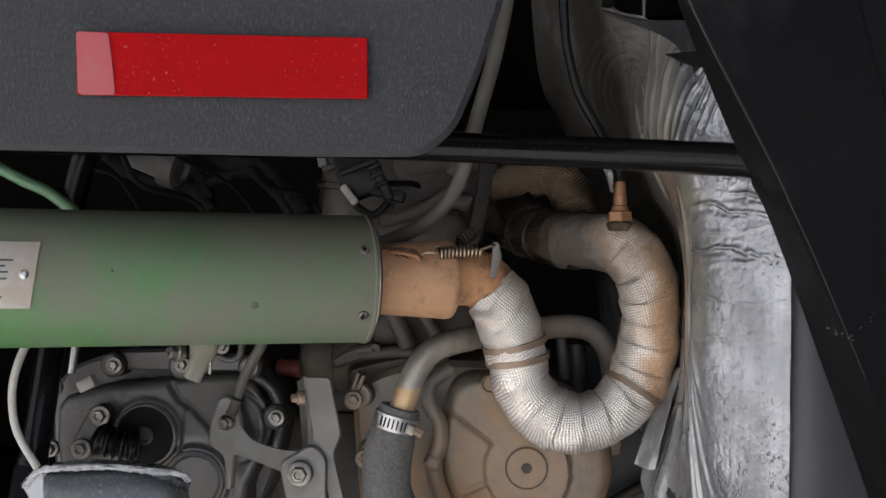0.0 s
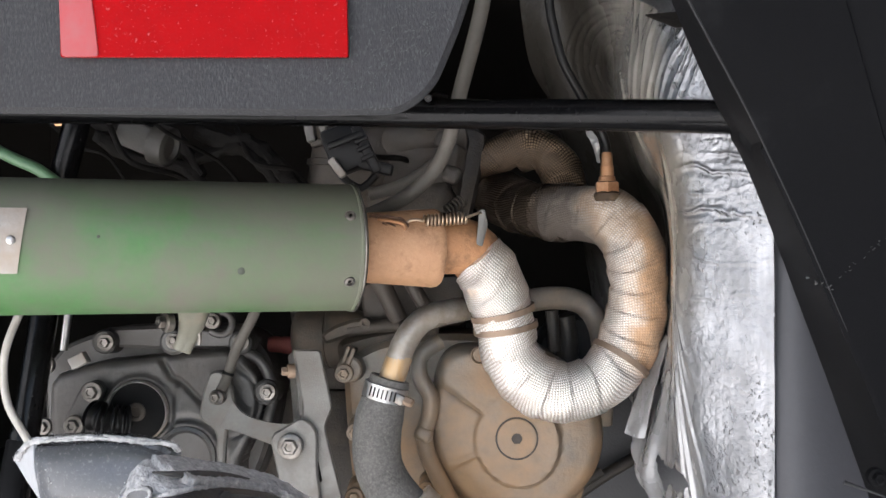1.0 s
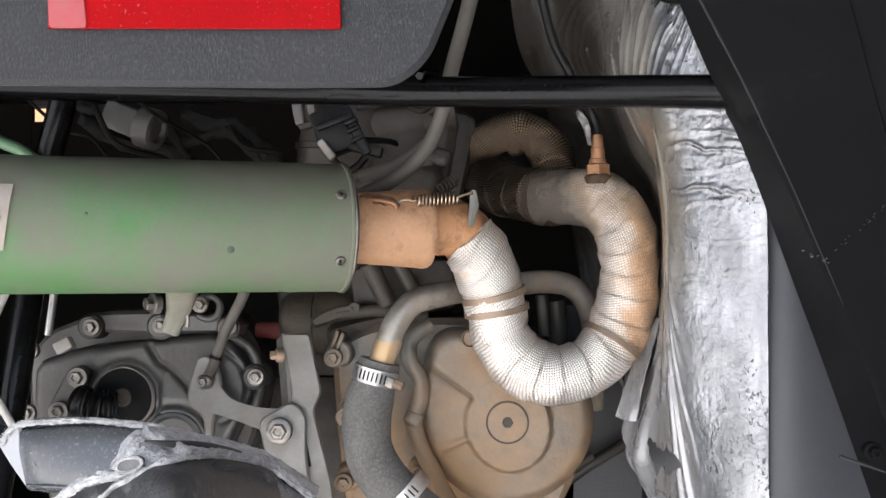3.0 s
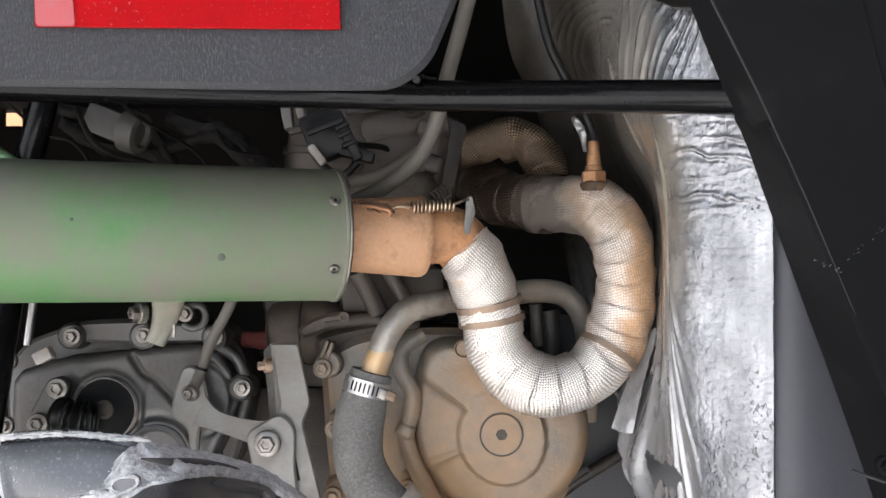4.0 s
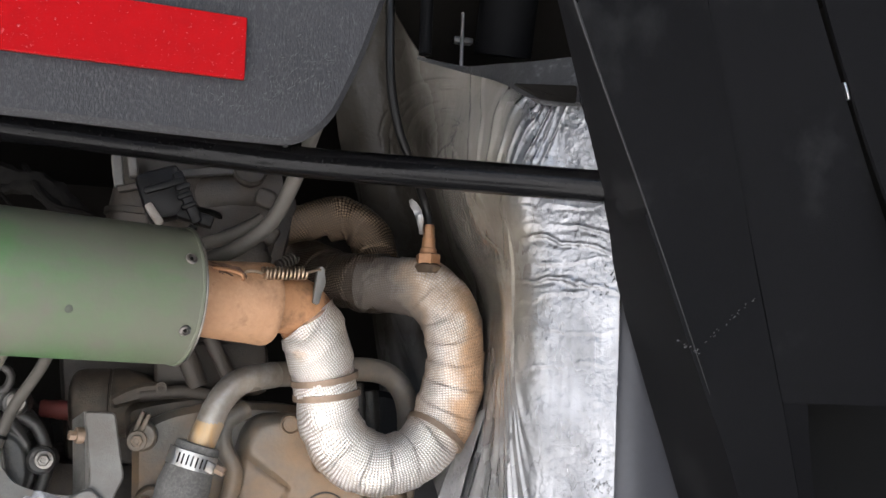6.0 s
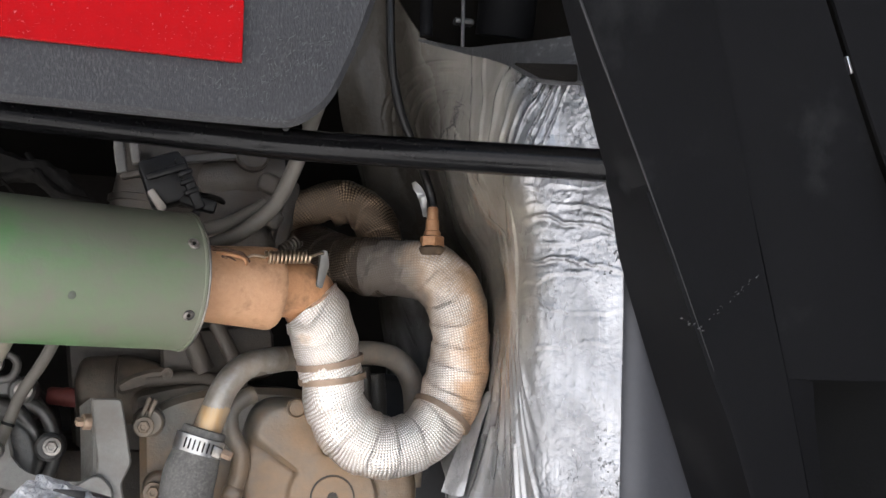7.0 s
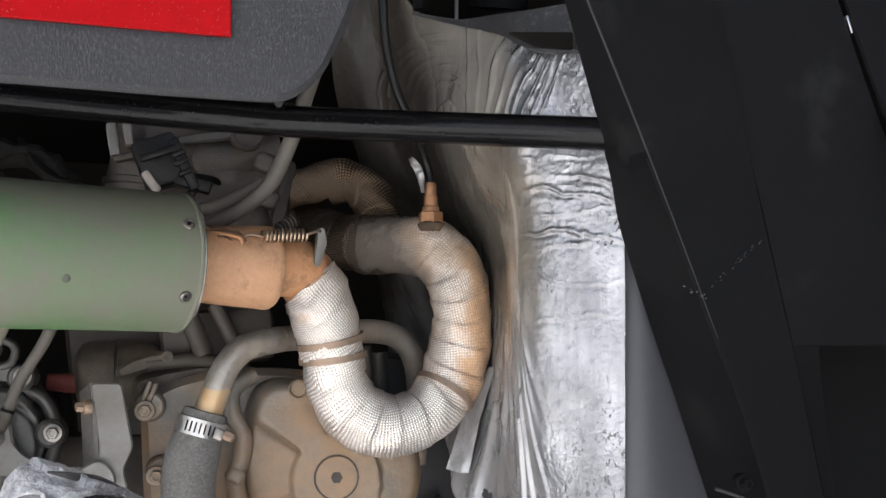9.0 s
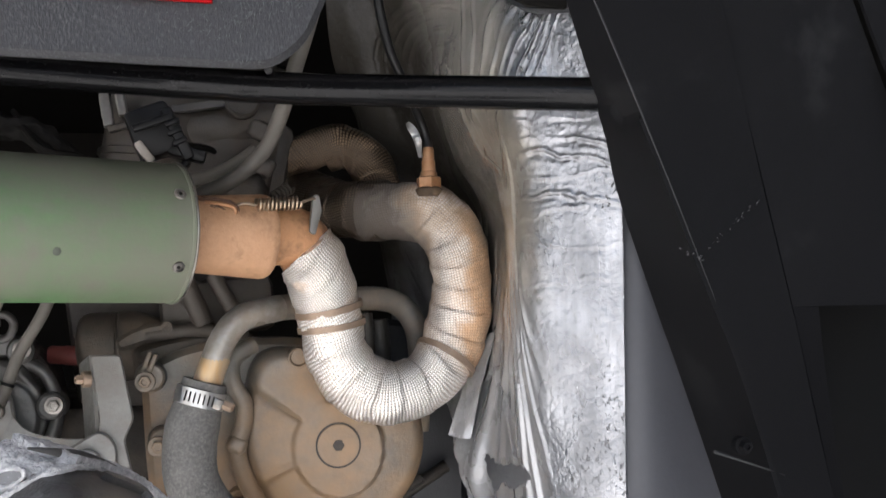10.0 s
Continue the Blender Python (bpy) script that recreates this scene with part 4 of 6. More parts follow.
def exhaust_pipe():
    t = thing("exhaust_pipe", (0.161, 0.96, 0.724), "silver cloth-wrapped exhaust pipe bent in a U, browned by dust", "exhaust pipe")
    whole = spline(U_PIPE, 0.004)
    cloth = wrapped(U_PIPE, 0.0254)
    low, high = Vector((0.065, 0.918, 0.863)), Vector((0.092, 0.918, 0.889))
    near = {v for v in cloth.verts if v.co.y < 0.98 and v.co.x < 0.135}
    ends = list(near) + [e for e in cloth.edges if near.issuperset(e.verts)] + [f for f in cloth.faces if near.issuperset(f.verts)]
    bmesh.ops.bisect_plane(cloth, geom=ends, plane_co=low, plane_no=(high - low).cross(Vector((0.1, 1, 0.07))), clear_inner=False, clear_outer=True)
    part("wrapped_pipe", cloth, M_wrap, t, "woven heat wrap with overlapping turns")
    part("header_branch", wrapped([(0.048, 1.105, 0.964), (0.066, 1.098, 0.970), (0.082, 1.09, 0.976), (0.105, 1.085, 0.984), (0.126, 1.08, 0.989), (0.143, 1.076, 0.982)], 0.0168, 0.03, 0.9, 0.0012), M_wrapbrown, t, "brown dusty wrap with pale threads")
    part("header_elbow", wrapped([(0.120, 1.088, 0.984), (0.138, 1.078, 0.983), (0.152, 1.068, 0.969), (0.159, 1.058, 0.948), (0.158, 1.045, 0.925)], 0.0190, 0.02, 1.4, 0.0016), M_wrapbrown, t, "dark brown wrap")
    part("flange_ring", lathe((0.066, 1.098, 0.970), Vector((0.072, 1.09, 0.971)) - Vector((0.043, 1.11, 0.96)), [(-0.006, 0.015), (-0.006, 0.0192), (-0.002, 0.0200), (0.0, 0.0186), (0.002, 0.0196), (0.004, 0.0190), (0.004, 0.015)], 32), M_dimbrown, t)
    part("inner_branch", wrapped([(0.067, 1.16, 0.97), (0.091, 1.12, 0.946), (0.119, 1.08, 0.929), (0.145, 1.045, 0.922), (0.165, 1.03, 0.921)], 0.0255), M_wrapdark, t, "dark brown wrap")
    part("bare_pipe", sweep([(0.030, 0.897, 0.887), (0.051, 0.905, 0.888), (0.072, 0.915, 0.886), (0.087, 0.93, 0.866), (0.094, 0.937, 0.852)], 0.0235, 32), M_burnt, t, "scorched rust-orange bare pipe end")
    for at in ((0.101, 0.943, 0.833), (0.104, 0.945, 0.817), (0.205, 0.972, 0.789)):
        i = min(range(2, len(whole) - 2), key=lambda k: (whole[k] - Vector(at)).length)
        d = (whole[i + 1] - whole[i - 1]).normalized()
        part("strap", lathe(whole[i], d, [(-0.0026, 0.026), (-0.0026, 0.0278), (0.0026, 0.0278), (0.0026, 0.026)], 40), M_strap, t, "thin rusty steel strap")
    part("spring_tab", slab([(0.081, 0.885, 0.917), (0.086, 0.885, 0.917), (0.0885, 0.887, 0.905), (0.086, 0.888, 0.896), (0.084, 0.888, 0.887), (0.079, 0.888, 0.889), (0.0805, 0.886, 0.905)], 0.010, 0.002, 0.0006), M_bracket, t)


def muffler():
    a, b = Vector((-0.021, 0.88, 0.886)), Vector((-0.258, 0.79, 0.885))
    d = (a - b).normalized()
    far = b - d * 0.16
    n = (a - far).length
    t = thing("muffler", (-0.145, 0.83, 0.834), "faded green round muffler canister with riveted end cap", "muffler")
    part("canister", lathe(far, d, [(0, 0.04), (0.002, 0.0485), (0.004, 0.0505), (n - 0.003, 0.0505), (n - 0.0025, 0.0512), (n - 0.0008, 0.0514), (n, 0.0508)], 72), M_muffler, t)
    part("end_rim", lathe(a, d, [(-0.0002, 0.0490), (-0.0002, 0.0514), (0.0008, 0.0517), (0.0014, 0.0512), (0.0014, 0.049)], 72), M_bolt, t, "thin bright steel rim")
    part("end_cap", lathe(a, d, [(-0.003, 0.0495), (0.0016, 0.0495), (0.004, 0.045), (0.006, 0.034), (0.006, 0.02)], 48), M_alu, t)
    u, v, w = frame_of(d)
    for deg in (28, -32, 110, 170, 230):
        r = math.radians(deg)
        away = (Vector((0, 0, 1)) * math.sin(r) + (Vector((0, -1, 0)) + d * d.y).normalized() * math.cos(r)).normalized()
        p = a - d * 0.0105 + away * 0.0502
        bm = lathe(p, away, [(-0.001, 0.0044), (0.0007, 0.0044), (0.0014, 0.0039), (0.0017, 0.0026), (0.0003, 0.0021), (0.0003, 0)], 16)
        rv = part("rivet", bm, M_bolt, t)
        part("socket", lathe(p, away, [(0.0002, 0.0012), (0.0012, 0.0012), (0.0012, 0)], 12), M_dark, rv)
    tag = []
    c0 = b - d * 0.021
    bm = bmesh.new()
    grid = []
    for i in range(9):
        ang = math.radians(30 - 52 * i / 8)
        away = Vector((0, 0, 1)) * math.sin(ang) + (Vector((0, -1, 0)) + d * d.y).normalized() * math.cos(ang)
        grid.append([(c0 + d * s + away * 0.0512, away) for s in (-0.04, 0.034 - 0.006 * i / 8)])
    for lift in (0, 0.0012):
        tag.append([[bm.verts.new(p + aw * lift) for p, aw in row] for row in grid])
    for g in tag:
        for x, y in zip(g, g[1:]):
            bm.faces.new((x[0], x[1], y[1], y[0]))
    for x, y in zip(zip(*tag), list(zip(*tag))[1:]):
        for k in (0, 1):
            bm.faces.new((x[0][k], y[0][k], y[1][k], x[1][k]))
    for k in (0, -1):
        bm.faces.new((tag[0][k][0], tag[0][k][1], tag[1][k][1], tag[1][k][0]))
    plate = part("name_plate", bm, M_tag, t, "grey riveted metal plate with illegible print")
    for deg, s0, s1 in ((15, -0.03, 0.017), (10.5, -0.022, 0.012), (6, -0.03, 0.014), (1, -0.016, 0.013), (-5, -0.03, 0.008), (-13, -0.02, 0.01)):
        g = math.radians(deg)
        away = Vector((0, 0, 1)) * math.sin(g) + (Vector((0, -1, 0)) + d * d.y).normalized() * math.cos(g)
        bm = box((0, 0, 0), (s1 - s0, 0.0004, 0.0013), 0)
        q = c0 + d * (s0 + s1) / 2 + away * 0.0525
        z = away.cross(d)
        bm.transform(Matrix(((d.x, away.x, z.x, q.x), (d.y, away.y, z.y, q.y), (d.z, away.z, z.z, q.z), (0, 0, 0, 1))))
        part("print_bar", bm, M_ink, plate, smooth=False)
    g = math.radians(4)
    away = Vector((0, 0, 1)) * math.sin(g) + (Vector((0, -1, 0)) + d * d.y).normalized() * math.cos(g)
    part("plate_rivet", lathe(c0 + d * 0.024 + away * 0.052, away, [(0, 0.0032), (0.0012, 0.003), (0.002, 0.0018), (0.0022, 0)], 16), M_steel, plate)
    for spot, size in (((-0.088, 0.795, 0.864), 0.0032), ((-0.18, 0.755, 0.893), 0.0014)):
        axis_at = far + d * (Vector(spot) - far).dot(d)
        away = (Vector(spot) - axis_at).normalized()
        part("soot_mark", lathe(axis_at + away * 0.0503, away, [(0, size), (0.0005, size * 0.6), (0.0006, 0)], 12), M_muffmark, t)
    # inlet collar towards the pipe
    p = a
    q = Vector((0.0465, 0.9015, 0.886))
    e = (q - p).normalized()
    m = (q - p).length
    part("inlet_collar", lathe(p, e, [(-0.004, 0.0275), (0.012, 0.0282), (0.03, 0.0295), (m - 0.012, 0.0315), (m - 0.005, 0.0322), (m - 0.0015, 0.0318), (m + 0.0008, 0.0304), (m + 0.0012, 0.0285), (m + 0.0004, 0.0262), (m - 0.01, 0.024)], 56), M_rust, t, "rust-orange dusted slip-joint collar")
    for pts in ([(-0.005, 0.871, 0.91), (0.002, 0.869, 0.911), (0.011, 0.869, 0.91), (0.02, 0.869, 0.908), (0.026, 0.869, 0.902), (0.022, 0.869, 0.895), (0.012, 0.868, 0.894), (-0, 0.868, 0.895)], [(-0.002, 0.868, 0.903), (0.005, 0.867, 0.905), (0.013, 0.867, 0.903), (0.018, 0.868, 0.901)]):
        part("burnt_weld", crusty(pts, 0.0013, 0.9), M_scorch, t, "dark scorched weld scar")
    part("bracket", sweep([(-0.146, 0.868, 0.846), (-0.150, 0.884, 0.832), (-0.158, 0.898, 0.814), (-0.165, 0.902, 0.801)], lambda s, a, n: 0.0135 - 0.0075 * min(1, s / n * 1.15) + 0.002 * math.cos(2 * a), 22), M_olive, t, "olive painted hanger foot")
    part("bracket_web", slab([(-0.150, 0.872, 0.842), (-0.132, 0.872, 0.842), (-0.142, 0.885, 0.829), (-0.158, 0.895, 0.812)], 0.006, 0.003, 0.001), M_olive, t)
    bolt(t, (-0.173, 0.885, 0.825), 0.0085, (-0.7, -0.7, 0))
    part("bracket_pin", sweep([(-0.149, 0.89, 0.827), (-0.148, 0.895, 0.813), (-0.149, 0.897, 0.806)], 0.0017, 8), M_bolt, t)


def muffler_spring():
    t = thing("exhaust_spring", (0.055, 0.876, 0.902), "bronzed steel coil spring hooked on the exhaust joint", "spring")
    a, b = Vector((0.038, 0.873, 0.907)), Vector((0.071, 0.878, 0.91))
    u, v, w = frame_of(b - a)
    turns, n = 11, 11 * 14
    pts = [a.lerp(b, i / n) + 0.0043 * (math.cos(2 * math.pi * turns * i / n) * u + math.sin(2 * math.pi * turns * i / n) * v) for i in range(n + 1)]
    part("coil", sweep(pts, 0.00115, 8, raw=True), M_spring, t)
    part("hook", sweep([(0.038, 0.873, 0.907), (0.032, 0.871, 0.908), (0.026, 0.87, 0.907), (0.023, 0.87, 0.903), (0.021, 0.871, 0.9), (0.014, 0.874, 0.898)], 0.0012, 8, 0.002), M_spring, t)
    part("hook", sweep([(0.071, 0.878, 0.91), (0.076, 0.88, 0.912), (0.081, 0.882, 0.914), (0.083, 0.886, 0.914)], 0.0012, 8, 0.002), M_spring, t)
    a, b = Vector((0.054, 0.915, 0.917)), Vector((0.067, 0.925, 0.927))
    u, v, w = frame_of(b - a)
    pts = [a.lerp(b, i / 70) + 0.0045 * (math.cos(2 * math.pi * 5 * i / 70) * u + math.sin(2 * math.pi * 5 * i / 70) * v) for i in range(71)]
    part("second_coil", sweep(pts, 0.0011, 8, raw=True), M_dimbrown, t)
    part("anchor", sweep([(0.002, 0.868, 0.908), (0.013, 0.866, 0.907), (0.023, 0.866, 0.904), (0.022, 0.868, 0.898), (0.013, 0.868, 0.897), (0.002, 0.868, 0.899)], 0.0016, 8, 0.002), M_sensor, t)


def oxygen_sensor():
    t = thing("oxygen_sensor", (0.195, 0.985, 0.94), "rust-orange oxygen sensor screwed into the wrapped pipe", "sensor")
    a, b = Vector((0.193, 0.99, 0.935)), Vector((0.1925, 0.99, 0.973))
    d = (b - a).normalized()
    part("collar", lathe(a, d, [(-0.006, 0.0135), (0.001, 0.0125), (0.003, 0.010)], 24), M_wrapbrown, t)
    part("hex", lathe(a, d, [(0.002, 0.0112), (0.011, 0.0112), (0.012, 0.0095)], 6), M_sensor, t)
    part("body", lathe(a, d, [(0.012, 0.0078), (0.016, 0.0074), (0.017, 0.0062), (0.026, 0.0060), (0.0265, 0.0053), (0.036, 0.0051), (0.038, 0.0042), (0.038, 0.002)], 20), M_sensor, t)
    part("lead", sweep([(0.1925, 0.99, 0.970), (0.192, 0.992, 0.980), (0.187, 0.99, 0.993), (0.176, 0.975, 1.009), (0.164, 0.96, 1.026), (0.152, 0.95, 1.046), (0.144, 0.945, 1.072), (0.139, 0.94, 1.099), (0.135, 0.94, 1.167)], 0.0040, 12), M_wire, t, "black wire lead")
    # added scrap that stands in for a crinkle highlight on the foil
    part("foil_highlight", sheet([[(0.173, 0.996, 0.994), (0.179, 0.993, 0.982), (0.184, 0.99, 0.964)], [(0.175, 0.99, 0.995), (0.184, 0.987, 0.984), (0.1865, 0.986, 0.963)]], 6, 16, 0.0006, lambda u, v, p: 0.0016 * noise.noise(p * 190)), M_steel, t, "crumpled bright scrap standing for a foil highlight by the lead")


exhaust_pipe()
muffler()
muffler_spring()
oxygen_sensor()


# ---- engine ----
def engine():
    t = thing("engine", (-0.111, 1.1, 0.611), "dust-covered cast aluminium engine with side covers", "engine")
    part("crankcase", box((-0.06, 1.22, 0.62), (0.52, 0.24, 0.26), 0.02), M_dimbrown, t)
    part("cylinder_block", box((-0.03, 1.21, 0.80), (0.17, 0.2, 0.22), 0.015, (0, -8, 0)), M_dimbrown, t)
    # gear cover
    g = part("gear_cover", slab([(-0.347, 1.05, 0.766), (-0.328, 1.05, 0.792), (-0.291, 1.05, 0.806), (-0.232, 1.05, 0.814), (-0.151, 1.05, 0.809), (-0.124, 1.05, 0.786), (-0.116, 1.05, 0.746), (-0.124, 1.05, 0.698), (-0.15, 1.05, 0.635), (-0.331, 1.05, 0.633), (-0.343, 1.05, 0.702)], 0.08, 0.02, 0.004), M_alu, t, "grey cast gear casing")
    part("upper_flange", slab([(-0.286, 1.02, 0.794), (-0.282, 1.02, 0.807), (-0.269, 1.02, 0.812), (-0.22, 1.02, 0.814), (-0.147, 1.02, 0.81), (-0.135, 1.02, 0.8), (-0.139, 1.02, 0.793), (-0.219, 1.02, 0.792)], 0.05, 0.008, 0.003), M_alu, g)
    body = [(-0.325, 0.758), (-0.318, 0.768), (-0.302, 0.774), (-0.276, 0.781), (-0.226, 0.786), (-0.19, 0.791), (-0.159, 0.794), (-0.139, 0.788), (-0.127, 0.768), (-0.121, 0.740), (-0.13, 0.715), (-0.142, 0.69), (-0.147, 0.636), (-0.311, 0.636), (-0.322, 0.70), (-0.326, 0.73)]
    groove = [(-0.2165, 0.781), (-0.208, 0.767), (-0.195, 0.759), (-0.182, 0.746), (-0.172, 0.735)]
    seam = [(-0.200, 0.766), (-0.204, 0.735), (-0.206, 0.70)]

    def skin(x, z, d):
        soft = min(1, max(0, d / 0.009))
        h = 0.010 * math.sqrt(max(0, 1 - (1 - soft) ** 2))
        near = min(to_line(x, z, *a, *b) for a, b in zip(groove, groove[1:]))
        h -= 0.0050 * math.exp(-(near / 0.0028) ** 2)
        near = min(to_line(x, z, *a, *b) for a, b in zip(seam, seam[1:]))
        h -= 0.0016 * math.exp(-(near / 0.002) ** 2)
        r = math.hypot(x + 0.238, z - 0.735)
        h += 0.0030 * math.exp(-((r - 0.031) / 0.003) ** 2)
        r = math.hypot(x + 0.193, z - 0.693)
        h += 0.0022 * math.exp(-((r - 0.030) / 0.0025) ** 2) - 0.0015 * math.exp(-((r - 0.036) / 0.003) ** 2)
        r = math.hypot(x + 0.160, z - 0.744)
        h -= 0.0025 * math.exp(-((r - 0.034) / 0.0022) ** 2) * min(1, max(0, (x + 0.155) / 0.01))
        return h + 0.0006 * noise.noise(Vector((x * 60, 0, z * 60))) + 0.00025 * noise.noise(Vector((x * 300, 3, z * 300)))

    part("cover_shell", relief_plate(body, 1.022, skin), M_alu, g, "grey cast cover with grooves and a soft edge", sharp=0)
    part("outer_rim", sweep([(-0.147, 1.022, 0.792), (-0.126, 1.02, 0.782), (-0.115, 1.02, 0.76), (-0.114, 1.02, 0.744), (-0.12, 1.022, 0.723)], 0.0055, 12), M_alu, g)
    part("drain_plug_ring", lathe((-0.193, 1.012, 0.693), FRONT, [(-0.01, 0.029), (0.003, 0.028), (0.004, 0.025), (0.001, 0.022), (0.0, 0.0)], 40), M_alu, g)
    c = Vector((-0.238, 1.006, 0.735))
    # pale tag grey instead of steel, so the rim's glint is painted
    part("sprocket_rim", lathe(c, FRONT, [(-0.01, 0.0285), (0.002, 0.0285), (0.003, 0.0278), (0.002, 0.0270), (-0.002, 0.0268)], 48), M_tag, g, "thin machined rim coloured pale for its glint")
    part("sprocket_cap", lathe(c, FRONT, [(-0.006, 0.0268), (0.0002, 0.0268), (0.0006, 0.012), (0.002, 0.0095), (0.002, 0)], 40), M_black, g, "black round cap")
    part("cap_nut", lathe(c + Vector((0, -0.002, 0)), FRONT, [(-0.002, 0.0085), (0.0015, 0.0085), (0.0022, 0.0075), (0.0022, 0.005), (0.001, 0.0045), (0.001, 0)], 28), M_dimbrown, g)
    part("boot", sweep([(-0.241, 0.995, 0.728), (-0.252, 0.99, 0.729), (-0.266, 0.988, 0.732), (-0.275, 0.99, 0.735)], lambda s, a, n: 0.0125 + 0.0022 * math.sin(s * 1050), 22, 0.001), M_wire, t, "black ribbed rubber boot")
    part("pivot_plate", slab([(-0.288, 1.002, 0.761), (-0.276, 1.002, 0.765), (-0.267, 1.002, 0.757), (-0.273, 1.002, 0.744), (-0.288, 1.002, 0.724), (-0.289, 1.002, 0.712), (-0.304, 1.002, 0.713), (-0.306, 1.002, 0.727)], 0.008, 0.008, 0.0015), M_alu, t)
    part("bolt_boss", lathe((-0.272, 1.016, 0.799), FRONT, [(-0.02, 0.0125), (0.004, 0.0115), (0.006, 0.0095)], 24), M_alu, t)
    part("bolt_boss", lathe((-0.143, 1.016, 0.799), FRONT, [(-0.02, 0.012), (0.004, 0.011), (0.006, 0.009)], 24), M_alu, t)
    part("bolt_boss", lathe((-0.118, 1.012, 0.754), FRONT, [(-0.02, 0.0125), (0.004, 0.0115), (0.006, 0.009)], 24), M_alu, t)
    part("bolt_boss", lathe((-0.206, 1.014, 0.8), FRONT, [(-0.02, 0.014), (0.004, 0.0125), (0.006, 0.010)], 24), M_alu, t)
    for p, r in (((-0.277, 0.996, 0.754), 0.0095), ((-0.294, 0.996, 0.723), 0.0095), ((-0.269, 1.008, 0.799), 0.008), ((-0.141, 1.008, 0.8), 0.0078), ((-0.115, 1.002, 0.755), 0.0078), ((-0.158, 0.984, 0.752), 0.0068), ((-0.331, 1.02, 0.776), 0.008), ((-0.333, 1.02, 0.718), 0.008), ((-0.204, 1.006, 0.801), 0.0075)):
        bolt(t, p, r)
    part("sensor_block", box((-0.289, 0.995, 0.783), (0.016, 0.012, 0.011), 0.0015, (0, -28, 0)), M_tag, t)
    part("clamp_loop", sweep([(-0.162, 0.99, 0.827), (-0.151, 0.99, 0.828), (-0.145, 0.99, 0.821), (-0.148, 0.99, 0.811), (-0.157, 0.99, 0.808), (-0.165, 0.992, 0.811)], 0.0035, 10), M_alu, t)
    bolt(t, (-0.162, 0.985, 0.821), 0.0075)
    # starter motor and dark gap
    part("starter_motor", lathe((-0.104, 1.078, 0.799), (1, -0.06, 0.05), [(0, 0), (0.0, 0.020), (0.002, 0.0255), (0.006, 0.0292), (0.012, 0.0306), (0.034, 0.0308), (0.0345, 0.0296), (0.0365, 0.0296), (0.037, 0.0312), (0.046, 0.0308), (0.062, 0.0262), (0.082, 0.0175), (0.1, 0.0165)], 48), M_starter, t, "brown dusted starter motor")
    part("casing_shoulder", slab([(-0.058, 1.036, 0.799), (-0.026, 1.036, 0.808), (0.004, 1.036, 0.8135), (0.03, 1.036, 0.812), (0.03, 1.036, 0.78), (-0.026, 1.036, 0.765), (-0.053, 1.036, 0.770)], 0.04, 0.010, 0.005), M_starter, t)
    part("starter_flange", slab([(-0.071, 1.025, 0.806), (-0.058, 1.025, 0.815), (-0.042, 1.025, 0.8205), (-0.027, 1.025, 0.8225), (-0.023, 1.025, 0.8175), (-0.028, 1.025, 0.811), (-0.048, 1.025, 0.803), (-0.066, 1.025, 0.797)], 0.03, 0.006, 0.003), M_starter, t)
    part("flange_eye", lathe((-0.028, 1.0225, 0.8172), FRONT, [(-0.01, 0.0052), (0.001, 0.0048), (0.001, 0.0024), (-0.002, 0.0022), (-0.002, 0)], 20), M_starter, t)
    part("breather_plug", lathe((-0.104, 1.066, 0.793), (-1, 0, 0.05), [(-0.01, 0.0085), (0.010, 0.0085), (0.011, 0.0078), (0.022, 0.0078), (0.0245, 0.0062), (0.025, 0)], 24), M_redrub, t, "dull red rubber plug")
    # clutch side casing
    out = [(-0.049, 1.02, 0.781), (-0.023, 1.02, 0.797), (0.019, 1.02, 0.808), (0.092, 1.02, 0.808), (0.144, 1.02, 0.793), (0.18, 1.02, 0.747), (0.18, 1.02, 0.675), (0.155, 1.02, 0.618), (-0.032, 1.02, 0.615), (-0.043, 1.02, 0.703)]
    k = part("side_casing", slab(out, 0.1, 0.02, 0.006), M_brown, t, "brown dust-caked side casing")
    disc = (0.113, 1, 0.719)

    def step(x, low, high):
        x = min(1, max(0, (x - low) / (high - low)))
        return x * x * (3 - 2 * x)

    def bump(a, mid, wide):
        off = (a - radians(mid) + math.pi) % (2 * math.pi) - math.pi
        return math.exp(-(off / radians(wide)) ** 2)

    def rim(a):
        return 0.078 + 0.021 * bump(a, 130, 20) + 0.004 * bump(a, 165, 16)

    def relief(r, a):
        boss = 0.0345 + 0.008 * bump(a, 285, 60)
        shoulder = step(math.degrees(a), 98, 108) * (1 - step(math.degrees(a), 143, 148))
        lower = step(math.degrees(a), 146, 149) * (1 - step(math.degrees(a), 203, 207))
        rib = bump(a, 205, 3.2) * step(r, 0.034, 0.04) * (1 - step(r, 0.066, 0.074))
        edge = 1 - math.sqrt(max(0, 1 - step(r, rim(a) - 0.014, rim(a) + 0.002) ** 1.5))
        h = 0.0205 - 0.0085 * step(r, boss, boss + 0.0045) - 0.004 * step(r, 0.045, 0.075)
        return h + (0.0085 * shoulder + 0.0035 * lower) * step(r, boss, boss + 0.004) + 0.0035 * rib - 0.021 * edge + 0.0003 * noise.noise(Vector((r * 90 * math.cos(a), r * 90 * math.sin(a), 0)))

    part("clutch_cover", polar_cover(disc, rim, relief), M_brown, t, "brown-dusted clutch cover with a raised shoulder", sharp=50)
